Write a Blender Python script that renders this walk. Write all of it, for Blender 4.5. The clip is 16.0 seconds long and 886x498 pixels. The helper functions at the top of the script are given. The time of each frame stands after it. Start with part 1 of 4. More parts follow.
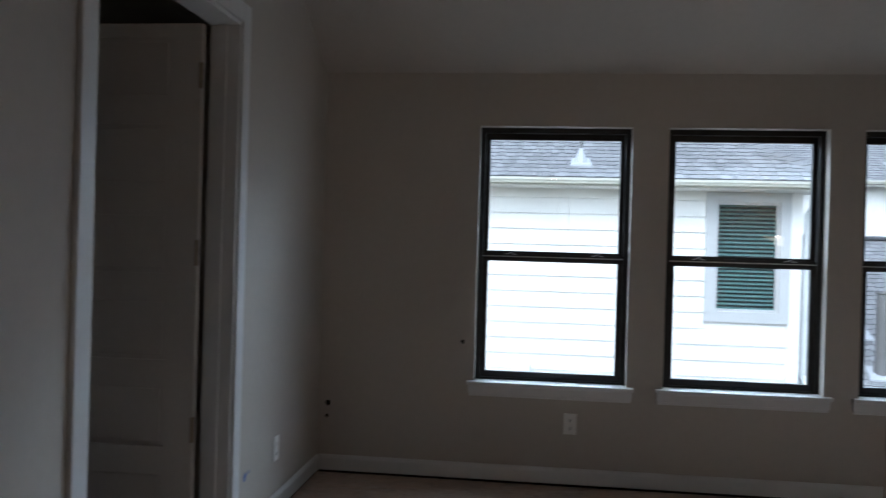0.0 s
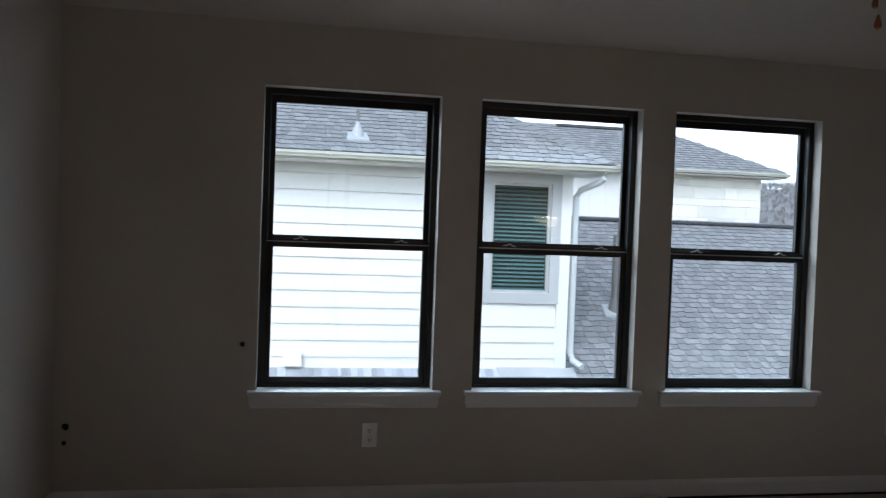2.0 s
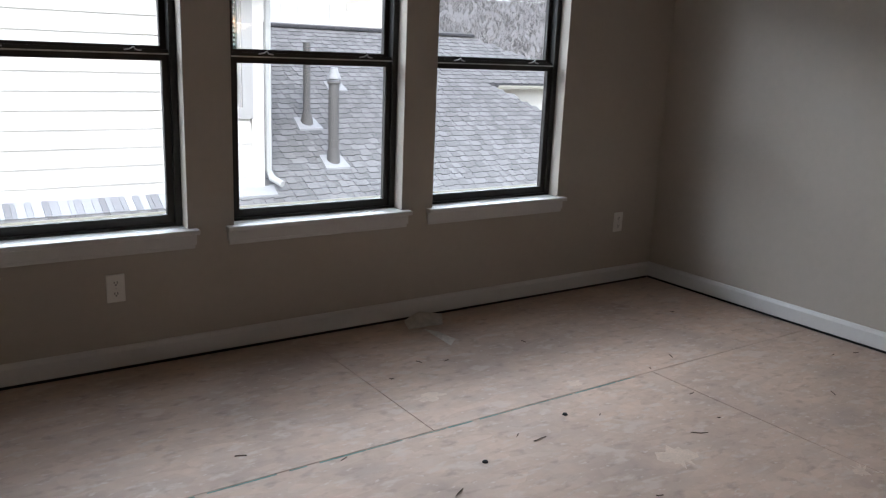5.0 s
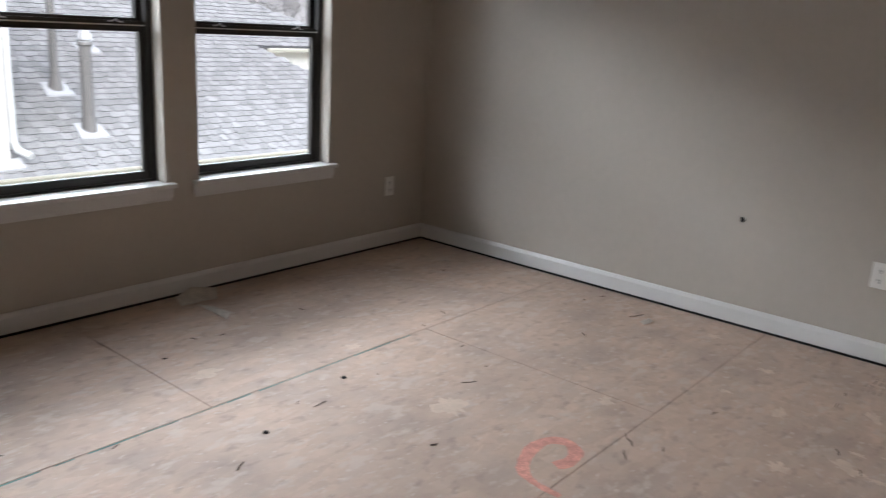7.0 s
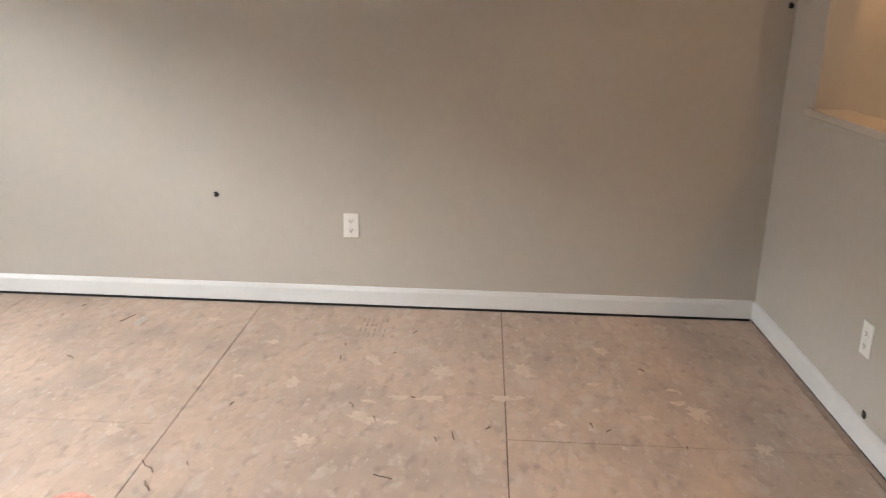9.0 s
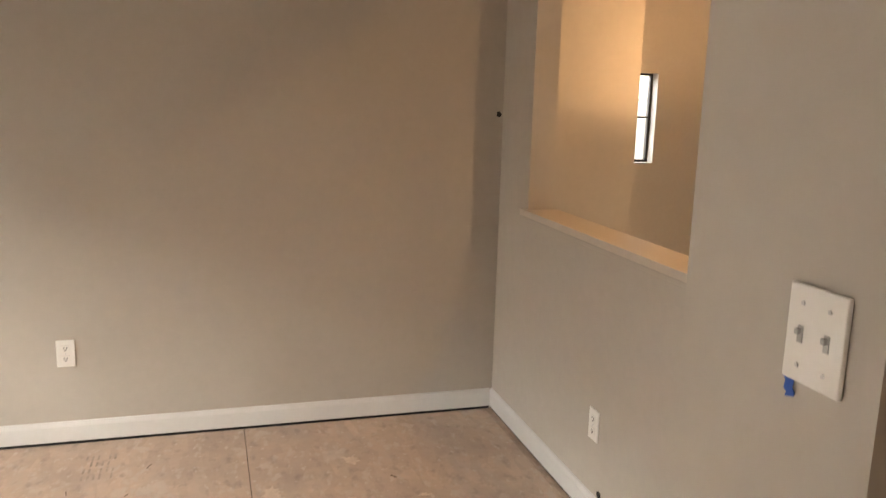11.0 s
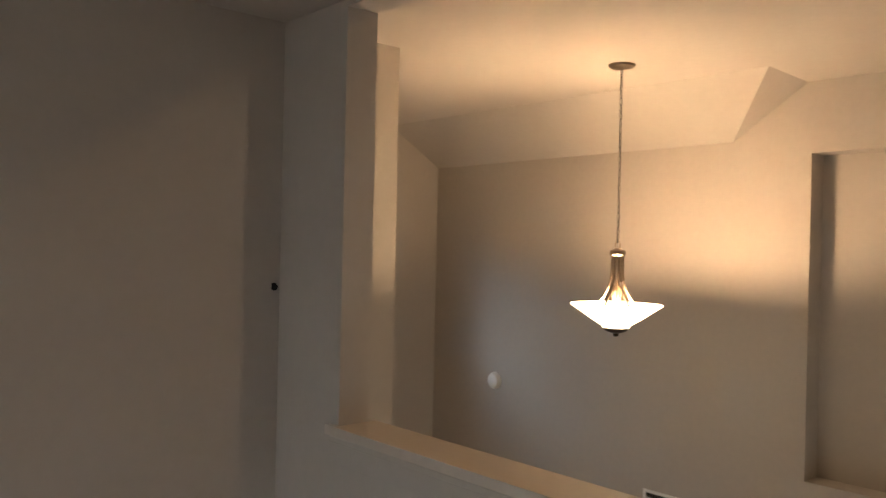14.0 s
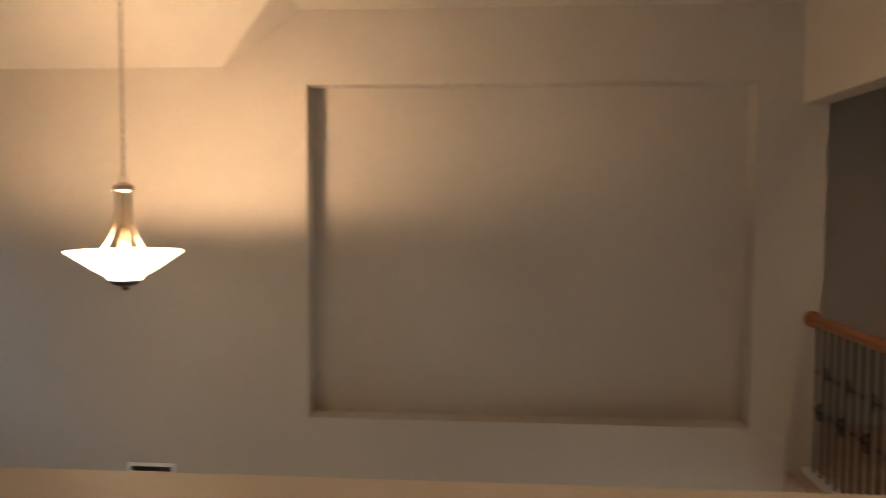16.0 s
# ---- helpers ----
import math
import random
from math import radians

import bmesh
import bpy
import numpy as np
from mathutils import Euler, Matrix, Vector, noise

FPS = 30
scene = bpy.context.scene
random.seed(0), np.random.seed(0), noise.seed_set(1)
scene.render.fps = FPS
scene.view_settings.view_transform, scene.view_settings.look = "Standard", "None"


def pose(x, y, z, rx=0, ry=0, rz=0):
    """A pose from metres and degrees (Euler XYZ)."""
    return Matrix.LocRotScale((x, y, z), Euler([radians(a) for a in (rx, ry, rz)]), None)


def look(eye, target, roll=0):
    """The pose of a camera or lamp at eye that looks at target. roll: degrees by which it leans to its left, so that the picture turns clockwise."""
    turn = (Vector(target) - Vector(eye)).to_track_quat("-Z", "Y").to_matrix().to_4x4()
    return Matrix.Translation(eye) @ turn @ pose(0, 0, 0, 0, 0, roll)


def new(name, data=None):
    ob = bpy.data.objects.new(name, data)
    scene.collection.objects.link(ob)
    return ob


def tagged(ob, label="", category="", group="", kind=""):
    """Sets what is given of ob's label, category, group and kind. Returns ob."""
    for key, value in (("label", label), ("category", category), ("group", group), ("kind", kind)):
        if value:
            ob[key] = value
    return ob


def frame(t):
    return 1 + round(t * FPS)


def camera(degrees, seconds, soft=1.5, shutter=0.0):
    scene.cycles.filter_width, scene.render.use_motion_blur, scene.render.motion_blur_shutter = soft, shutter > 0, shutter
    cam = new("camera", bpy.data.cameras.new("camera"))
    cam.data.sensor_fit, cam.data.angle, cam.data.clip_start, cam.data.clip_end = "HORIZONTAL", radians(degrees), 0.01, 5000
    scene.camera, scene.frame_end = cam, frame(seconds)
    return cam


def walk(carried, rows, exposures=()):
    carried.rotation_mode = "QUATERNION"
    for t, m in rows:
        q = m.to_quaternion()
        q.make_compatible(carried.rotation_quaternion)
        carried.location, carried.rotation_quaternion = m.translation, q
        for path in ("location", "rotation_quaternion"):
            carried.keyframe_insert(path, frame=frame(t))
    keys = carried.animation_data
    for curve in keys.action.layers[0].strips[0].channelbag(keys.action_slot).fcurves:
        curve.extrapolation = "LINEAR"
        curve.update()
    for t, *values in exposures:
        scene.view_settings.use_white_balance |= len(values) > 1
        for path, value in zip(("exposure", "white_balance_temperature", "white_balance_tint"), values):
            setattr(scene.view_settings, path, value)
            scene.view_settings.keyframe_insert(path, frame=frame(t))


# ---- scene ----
cam = camera(57.4, 16.0, soft=1.2, shutter=0.35)
PATH = [
    (0, (0.362, -4.837, 1.406), (0.128, -2.85, 1.397), 1.6),
    (0.3, (0.316, -4.746, 1.409), (0.263, -2.747, 1.422), 1.1),
    (0.5, (0.293, -4.667, 1.414), (0.313, -2.667, 1.419), 0.9),
    (1, (0.27, -4.424, 1.431), (0.359, -2.426, 1.416), 1.3),
    (1.5, (0.243, -4.302, 1.432), (0.41, -2.309, 1.394), 1.9),
    (2, (0.176, -4.129, 1.442), (0.533, -2.162, 1.393), 2.1),
    (2.5, (0.082, -3.936, 1.417), (0.546, -1.994, 1.312), 2.0),
    (3, (0.028, -3.674, 1.414), (0.624, -1.77, 1.28), 2.0),
    (3.5, (-0.011, -3.567, 1.423), (0.917, -1.802, 1.264), 2.1),
    (4, (-0.136, -3.496, 1.41), (1.03, -1.895, 1.131), 1.9),
    (4.2, (-0.169, -3.482, 1.395), (0.994, -1.893, 1.044), 2.2),
    (6.3, (-0.163, -3.569, 1.442), (0.902, -1.966, 0.898), 2.4),
    (6.5, (-0.164, -3.571, 1.442), (1.034, -2.064, 0.9), 2.9),
    (7, (-0.163, -3.569, 1.442), (1.328, -2.349, 0.906), 3.4),
    (7.5, (-0.069, -3.639, 1.435), (1.628, -2.718, 0.914), 2.9),
    (8, (-0.074, -3.573, 1.459), (1.772, -3.025, 0.918), 3.5),
    (8.5, (-0.033, -3.542, 1.473), (1.865, -3.265, 0.903), 3.0),
    (9, (0.089, -3.491, 1.476), (2.003, -3.4, 0.902), 1.2),
    (9.5, (0.115, -3.447, 1.517), (2.026, -3.574, 0.943), 1.4),
    (10, (0.078, -3.432, 1.534), (1.972, -3.778, 0.994), 1.7),
    (10.2, (0.075, -3.424, 1.558), (1.96, -3.84, 1.033), 1.7),
    (12.3, (0.542, -3.578, 1.631), (2.391, -4.317, 1.446), 0.8),
    (12.5, (0.59, -3.563, 1.62), (2.426, -4.339, 1.459), 0.3),
    (13, (0.857, -3.484, 1.647), (2.625, -4.411, 1.529), 1.5),
    (13.5, (1.137, -3.45, 1.656), (2.78, -4.588, 1.604), 0.9),
    (14, (1.483, -3.435, 1.659), (2.98, -4.761, 1.655), 1.3),
    (14.5, (1.79, -3.408, 1.64), (3.063, -4.951, 1.636), 1.3),
    (15, (2.054, -3.421, 1.625), (3.03, -5.166, 1.598), 0.1),
    (15.5, (2.338, -3.518, 1.618), (2.999, -5.405, 1.569), -0.3),
    (15.8, (2.456, -3.571, 1.599), (2.84, -5.532, 1.518), 0.3),
    (16, (2.518, -3.605, 1.591), (2.677, -5.595, 1.475), 0.25),
]
walk(cam, [(t, look(eye, target, roll)) for t, eye, target, roll in PATH],
     exposures=[(0.0, 1.55, 5400, 7), (0.4, 1.05, 5400, 7), (1.0, 1.2, 5400, 6), (1.5, 1.25, 5450, 6), (2.5, 1.2, 5650, 9), (3.5, 1.12, 6000, 12), (4.2, 1.4, 6100, 13), (6.3, 1.74, 6350, 14), (7.0, 2.03, 6400, 14), (7.5, 2.25, 6500, 14),
                (8.0, 2.56, 6800, 14), (8.5, 2.92, 6850, 14), (9.0, 3.13, 7050, 14), (10.2, 3.26, 7650, 15), (12.3, 3.15, 8500, 16), (12.5, 3.08, 8400, 16), (13.0, 2.48, 7550, 15), (13.5, 2.44, 6700, 11), (14.5, 2.27, 6350, 9), (15.0, 2.38, 6350, 9), (16.0, 2.3, 6400, 9.5)])

# ---- world and daylight: overcast sky ----
world = bpy.data.worlds.new("overcast_sky")
scene.world = world
world.use_nodes = True
wn = world.node_tree
sky = wn.nodes.new("ShaderNodeTexSky")
sky.sky_type = "NISHITA"
sky.sun_disc = False
sky.sun_elevation = radians(38)
sky.sun_rotation = radians(200)
sky.air_density, sky.dust_density, sky.ozone_density = 1.0, 1.5, 2.0
bg = wn.nodes["Background"]
bg.inputs["Strength"].default_value = 0.178
cloud = wn.nodes.new("ShaderNodeHueSaturation")     # cloud cover takes most of the blue out of the sky
cloud.inputs["Saturation"].default_value = 0.45
wn.links.new(sky.outputs["Color"], cloud.inputs["Color"])
wn.links.new(cloud.outputs["Color"], bg.inputs["Color"])

sun = new("sun", bpy.data.lights.new("sun", "SUN"))
sun.data.energy, sun.data.angle, sun.data.color = 0.45, radians(25), (1.0, 0.96, 0.9)
sun.matrix_world = pose(0, 0, 30, 52, 0, -20)


def sky_light(eye, target, w, h, watts, tint=(0.84, 0.93, 1.0)):
    """Sky light that falls in through window openings, from above and outside them."""
    la = bpy.data.lights.new("sky_light", "AREA")
    la.shape, la.size, la.size_y, la.energy, la.color = "RECTANGLE", w, h, watts, tint
    ob = new("sky_light", la)
    ob.matrix_world = look(eye, target)
    return ob


sky_light((0.7, 5.2, 4.3), (1.7, -2.6, 0.75), 16.5, 1.45, 420.0)
sky_light((10.0, -5.6, 3.2), (5.0, -8.4, 0.2), 3.0, 2.0, 46.0, (0.66, 0.82, 1.0))


def lamp_point(x, y, z, watts, radius):
    lp = bpy.data.lights.new("bulb_light", "POINT")
    lp.energy, lp.shadow_soft_size, lp.color = watts, radius, (1.0, 0.66, 0.38)
    ob = new("bulb_light", lp)
    ob.location = (x, y, z)
    return ob


for k in range(3):
    lamp_point(4.337 + 0.085 * math.cos(k * 2.094 + 0.9), -7.322 + 0.085 * math.sin(k * 2.094 + 0.9), 1.325, 6.6, 0.042)


def down_light(x, y, z, watts):
    """A flush ceiling lamp: a small disc that shines downwards."""
    la = bpy.data.lights.new("down_light", "AREA")
    la.shape, la.size, la.energy, la.color = "DISK", 0.12, watts, (1.0, 0.66, 0.38)
    ob = new("down_light", la)
    ob.location = (x, y, z)
    return ob


down_light(0.56, -6.9, 2.415, 1.1)
down_light(1.95, -5.47, 2.71, 1.6)


# ---- materials ----
def mat(name, col, rough=0.6, metal=0.0, var=0.06, scale=3.0, fine=60.0, bump=0.0, bscale=200.0, spec=0.5):
    """A painted or plain surface with two scales of variation and fine relief."""
    m = bpy.data.materials.new(name)
    m.use_nodes = True
    nt = m.node_tree
    b = nt.nodes["Principled BSDF"]
    b.inputs["Roughness"].default_value = rough
    b.inputs["Metallic"].default_value = metal
    b.inputs["Specular IOR Level"].default_value = spec
    tc = nt.nodes.new("ShaderNodeTexCoord")
    geo = nt.nodes.new("ShaderNodeNewGeometry")
    n1 = nt.nodes.new("ShaderNodeTexNoise")
    n1.inputs["Scale"].default_value, n1.inputs["Detail"].default_value = scale, 4
    n2 = nt.nodes.new("ShaderNodeTexNoise")
    n2.inputs["Scale"].default_value, n2.inputs["Detail"].default_value = fine, 3
    for n in (n1, n2):
        nt.links.new(geo.outputs["Position"], n.inputs["Vector"])
    add = nt.nodes.new("ShaderNodeMath")
    add.operation = "ADD"
    nt.links.new(n1.outputs["Fac"], add.inputs[0])
    nt.links.new(n2.outputs["Fac"], add.inputs[1])
    mr = nt.nodes.new("ShaderNodeMapRange")
    mr.inputs["From Min"].default_value, mr.inputs["From Max"].default_value = 0.6, 1.4
    mr.inputs["To Min"].default_value, mr.inputs["To Max"].default_value = 1 - var, 1 + var
    nt.links.new(add.outputs[0], mr.inputs["Value"])
    mul = nt.nodes.new("ShaderNodeVectorMath")
    mul.operation = "SCALE"
    mul.inputs[0].default_value = col
    nt.links.new(mr.outputs[0], mul.inputs["Scale"])
    nt.links.new(mul.outputs[0], b.inputs["Base Color"])
    if bump:
        n3 = nt.nodes.new("ShaderNodeTexNoise")
        n3.inputs["Scale"].default_value, n3.inputs["Detail"].default_value = bscale, 2
        nt.links.new(geo.outputs["Position"], n3.inputs["Vector"])
        bp = nt.nodes.new("ShaderNodeBump")
        bp.inputs["Strength"].default_value, bp.inputs["Distance"].default_value = bump, 0.002
        nt.links.new(n3.outputs["Fac"], bp.inputs["Height"])
        nt.links.new(bp.outputs[0], b.inputs["Normal"])
    return m


def island_mat(name, col, spread=0.35, rough=0.9, object_random=False):
    """A material whose pieces differ in tone."""
    m = mat(name, col, rough, var=0.12, scale=2.0, fine=70, bump=0.5, bscale=150)
    nt = m.node_tree
    b = nt.nodes["Principled BSDF"]
    src = b.inputs["Base Color"].links[0].from_socket
    if object_random:
        rnd = nt.nodes.new("ShaderNodeObjectInfo").outputs["Random"]
    else:
        rnd = nt.nodes.new("ShaderNodeNewGeometry").outputs["Random Per Island"]
    mr = nt.nodes.new("ShaderNodeMapRange")
    mr.inputs["To Min"].default_value, mr.inputs["To Max"].default_value = 1 - spread, 1 + spread
    nt.links.new(rnd, mr.inputs["Value"])
    sc = nt.nodes.new("ShaderNodeVectorMath")
    sc.operation = "SCALE"
    nt.links.new(src, sc.inputs[0])
    nt.links.new(mr.outputs[0], sc.inputs["Scale"])
    nt.links.new(sc.outputs[0], b.inputs["Base Color"])
    return m


M_WALL = mat("wall_paint", (0.455, 0.412, 0.357), 0.75, var=0.035, scale=1.2, fine=25, bump=0.16, bscale=110)
M_CEIL = mat("ceiling_paint", (0.46, 0.42, 0.37), 0.85, var=0.03, scale=1.0, fine=25, bump=0.3, bscale=90)
M_TRIM = mat("white_trim_paint", (0.64, 0.63, 0.615), 0.35, var=0.03, scale=4, fine=40, bump=0.05, bscale=60)
M_DOOR = mat("door_paint", (0.52, 0.485, 0.44), 0.4, var=0.03, scale=3, fine=40, bump=0.05, bscale=80)
M_PLATE = mat("ivory_plastic", (0.78, 0.76, 0.72), 0.3, var=0.02)
M_SLOT = mat("grey_socket_slot", (0.22, 0.21, 0.20), 0.6)
M_BLACK = mat("dark_hole", (0.01, 0.01, 0.01), 0.9)
M_BRONZE = mat("dark_bronze_vinyl", (0.020, 0.0175, 0.016), 0.42, var=0.15, scale=8, fine=90, bump=0.05, spec=0.4)
M_STEEL = mat("brushed_nickel", (0.32, 0.26, 0.20), 0.28, metal=1.0, var=0.1, scale=10, fine=160)
M_SILVER = mat("zinc_latch", (0.6, 0.6, 0.6), 0.35, metal=1.0, var=0.1)
M_IRON = mat("black_wrought_iron", (0.02, 0.019, 0.018), 0.5, var=0.2, bump=0.2, bscale=120)
M_OAK = mat("stained_oak_rail", (0.28, 0.10, 0.035), 0.35, var=0.2, scale=6, fine=50, bump=0.1)
M_TAPE = mat("blue_masking_tape", (0.02, 0.10, 0.42), 0.7, var=0.1)
M_RED = mat("orange_marking_paint", (0.68, 0.33, 0.26), 0.85, var=0.35, scale=25, fine=120)
M_GLUE = mat("joint_compound_smear", (0.64, 0.51, 0.41), 0.9, var=0.15, scale=20, fine=120, bump=0.6)
M_SCRAP = mat("paper_scrap", (0.60, 0.55, 0.49), 0.9, var=0.25, scale=30, fine=160, bump=0.5)
M_TWIG = mat("dark_splinter", (0.07, 0.045, 0.03), 0.9, var=0.3)
M_CHALK = mat("teal_chalk", (0.16, 0.30, 0.27), 0.9, var=0.4, scale=14, fine=120)
M_FIN = mat("dark_antique_nickel", (0.10, 0.075, 0.055), 0.35, metal=0.8, var=0.15)
M_FOB = mat("wooden_fob", (0.34, 0.12, 0.05), 0.4, var=0.2, fine=90)
M_SIDING = mat("white_siding_paint", (0.70, 0.685, 0.645), 0.6, var=0.03, scale=1.5, fine=30, bump=0.15, bscale=60)
M_EXTRIM = mat("grey_exterior_trim", (0.42, 0.42, 0.41), 0.6, var=0.04, bump=0.1)
M_GUTTER = mat("cream_gutter_metal", (0.52, 0.51, 0.44), 0.45, var=0.05, scale=3, fine=30)
M_SPOUT = mat("pale_downspout", (0.50, 0.51, 0.50), 0.45, var=0.06, scale=3, fine=30)
M_SHINGLE = island_mat("asphalt_shingle", (0.205, 0.203, 0.200), 0.22, 0.95)
M_FELT_EDGE = mat("roof_felt_and_shingle_edge", (0.04, 0.04, 0.042), 0.95)
M_RIDGE = mat("ridge_vent", (0.05, 0.05, 0.055), 0.9, var=0.2)
M_STONE = island_mat("limestone_block", (0.70, 0.67, 0.60), 0.15, 0.9, object_random=True)
M_MORTAR = mat("mortar", (0.56, 0.53, 0.48), 0.95, var=0.15, fine=90)
M_PVC = mat("painted_vent_pipe", (0.13, 0.125, 0.12), 0.6, var=0.15)
M_FLASH = mat("lead_flashing", (0.38, 0.385, 0.39), 0.5, var=0.15, bump=0.2)
M_SHEET = island_mat("galvanised_sheet", (0.38, 0.39, 0.41), 0.4, 0.45, object_random=True)
M_BLIND = mat("green_tinted_blind", (0.085, 0.175, 0.172), 0.5, var=0.06)
M_ROOMDARK = mat("dark_room_behind_blind", (0.03, 0.04, 0.04), 0.9)
M_GROUND = mat("winter_grass", (0.19, 0.17, 0.13), 0.95, var=0.3, scale=0.4, fine=8)
# distance haze is painted into the woods and hill colours by lightening them
M_WOODS = island_mat("haze_paled_winter_trees", (0.26, 0.248, 0.24), 0.04, 0.95)
M_HILL = mat("haze_paled_winter_hill", (0.26, 0.246, 0.236), 0.95, var=0.1, scale=0.05, fine=0.6)
M_CHAIN = mat("dark_nickel_chain", (0.03, 0.024, 0.02), 0.55, metal=0.0, var=0.15)
M_CAP = mat("ledge_paint", (0.53, 0.46, 0.385), 0.38, var=0.05, scale=4, fine=40, bump=0.08, bscale=90)


def floor_material():
    """Worn strand board: long flakes, pale scuffs, grey dirt."""
    m = mat("strand_board", (0.56, 0.41, 0.318), 0.75, var=0.12, scale=1.6, fine=22)
    nt = m.node_tree
    b = nt.nodes["Principled BSDF"]
    src = b.inputs["Base Color"].links[0].from_socket
    geo = nt.nodes.new("ShaderNodeNewGeometry")
    mp = nt.nodes.new("ShaderNodeMapping")
    mp.inputs["Scale"].default_value = (9, 26, 1)
    mp.inputs["Rotation"].default_value = (0, 0, 0.35)
    nt.links.new(geo.outputs["Position"], mp.inputs["Vector"])
    v = nt.nodes.new("ShaderNodeTexVoronoi")
    v.inputs["Scale"].default_value = 1.0
    nt.links.new(mp.outputs[0], v.inputs["Vector"])
    sep = nt.nodes.new("ShaderNodeSeparateColor")
    nt.links.new(v.outputs["Color"], sep.inputs[0])
    mr = nt.nodes.new("ShaderNodeMapRange")
    mr.inputs["To Min"].default_value, mr.inputs["To Max"].default_value = 0.92, 1.07
    nt.links.new(sep.outputs[0], mr.inputs["Value"])
    sc = nt.nodes.new("ShaderNodeVectorMath")
    sc.operation = "SCALE"
    nt.links.new(src, sc.inputs[0])
    nt.links.new(mr.outputs[0], sc.inputs["Scale"])

    def blot(scale, lo, hi, col, amount, last, stretch=(1, 1, 1)):
        mp2 = nt.nodes.new("ShaderNodeMapping")
        mp2.inputs["Scale"].default_value = stretch
        mp2.inputs["Rotation"].default_value = (0, 0, 0.15)
        nt.links.new(geo.outputs["Position"], mp2.inputs["Vector"])
        n = nt.nodes.new("ShaderNodeTexNoise")
        n.inputs["Scale"].default_value, n.inputs["Detail"].default_value = scale, 5
        nt.links.new(mp2.outputs[0], n.inputs["Vector"])
        r = nt.nodes.new("ShaderNodeMapRange")
        r.inputs["From Min"].default_value, r.inputs["From Max"].default_value = lo, hi
        r.inputs["To Max"].default_value = amount
        nt.links.new(n.outputs["Fac"], r.inputs["Value"])
        mx = nt.nodes.new("ShaderNodeMix")
        mx.data_type = "RGBA"
        nt.links.new(r.outputs[0], mx.inputs["Factor"])
        nt.links.new(last, mx.inputs["A"])
        mx.inputs["B"].default_value = (*col, 1)
        return mx.outputs["Result"]
    out = blot(1.3, 0.42, 0.62, (0.42, 0.325, 0.27), 0.35, sc.outputs[0])
    out = blot(6, 0.46, 0.76, (0.50, 0.40, 0.335), 0.7, out, (1, 1.7, 1))
    out = blot(2.6, 0.50, 0.70, (0.34, 0.27, 0.23), 0.45, out)
    out = blot(9, 0.58, 0.69, (0.57, 0.47, 0.40), 0.8, out, (1, 2.0, 1))
    out = blot(13, 0.56, 0.74, (0.24, 0.185, 0.155), 0.5, out, (1, 1.6, 1))
    out = blot(60, 0.69, 0.76, (0.16, 0.12, 0.10), 0.35, out, (1, 1.6, 1))
    out = blot(21, 0.62, 0.70, (0.63, 0.53, 0.45), 0.65, out, (1, 1.7, 1))
    out = blot(5.5, 0.60, 0.66, (0.60, 0.50, 0.43), 0.55, out, (1, 1.5, 1))
    nt.links.new(out, b.inputs["Base Color"])
    bp = nt.nodes.new("ShaderNodeBump")
    bp.inputs["Strength"].default_value, bp.inputs["Distance"].default_value = 0.5, 0.002
    nt.links.new(sep.outputs[1], bp.inputs["Height"])
    nt.links.new(bp.outputs[0], b.inputs["Normal"])
    return m


M_OSB = floor_material()


def glass_material():
    m = bpy.data.materials.new("window_glass")
    m.use_nodes = True
    b = m.node_tree.nodes["Principled BSDF"]
    b.inputs["Base Color"].default_value = (0.96, 0.985, 0.98, 1)
    b.inputs["Roughness"].default_value = 0.0
    b.inputs["IOR"].default_value = 1.45
    b.inputs["Transmission Weight"].default_value = 1.0
    return m


M_GLASS = glass_material()


def glow_material(name, col, strength):
    m = bpy.data.materials.new(name)
    m.use_nodes = True
    b = m.node_tree.nodes["Principled BSDF"]
    b.inputs["Base Color"].default_value = (0.8, 0.74, 0.66, 1)
    b.inputs["Roughness"].default_value = 0.35
    b.inputs["Emission Color"].default_value = (*col, 1)
    b.inputs["Emission Strength"].default_value = strength
    return m


M_BOWL = glow_material("lit_frosted_glass", (1.0, 0.76, 0.48), 1.4)


# ---- building blocks ----
def box(bm, x0, x1, y0, y1, z0, z1, bevel=0.0):
    vs = [bm.verts.new(p) for p in ((x0, y0, z0), (x1, y0, z0), (x1, y1, z0), (x0, y1, z0),
                                    (x0, y0, z1), (x1, y0, z1), (x1, y1, z1), (x0, y1, z1))]
    fs = [bm.faces.new([vs[i] for i in q]) for q in ((3, 2, 1, 0), (4, 5, 6, 7), (0, 1, 5, 4), (1, 2, 6, 5), (2, 3, 7, 6), (3, 0, 4, 7))]
    if bevel:
        es = {e for f in fs for e in f.edges}
        bmesh.ops.bevel(bm, geom=list(es), offset=bevel, segments=2, affect="EDGES", profile=0.5)
    return fs


def bmbox(*a, **k):
    bm = bmesh.new()
    box(bm, *a, **k)
    return bm


def obj(name, bm, material, smooth=False):
    me = bpy.data.meshes.new(name)
    bmesh.ops.recalc_face_normals(bm, faces=bm.faces)
    bm.to_mesh(me)
    bm.free()
    me.materials.append(material)
    if smooth:
        me.polygons.foreach_set("use_smooth", [True] * len(me.polygons))
        me.set_sharp_from_angle(angle=radians(40))
    return new(name, me)


def part(name, bm, material, parent, label="", smooth=False):
    ob = obj(name, bm, material, smooth)
    ob.parent = parent
    if parent.parent is None:
        ob.matrix_parent_inverse = parent.matrix_basis.inverted()
    return tagged(ob, label) if label else ob


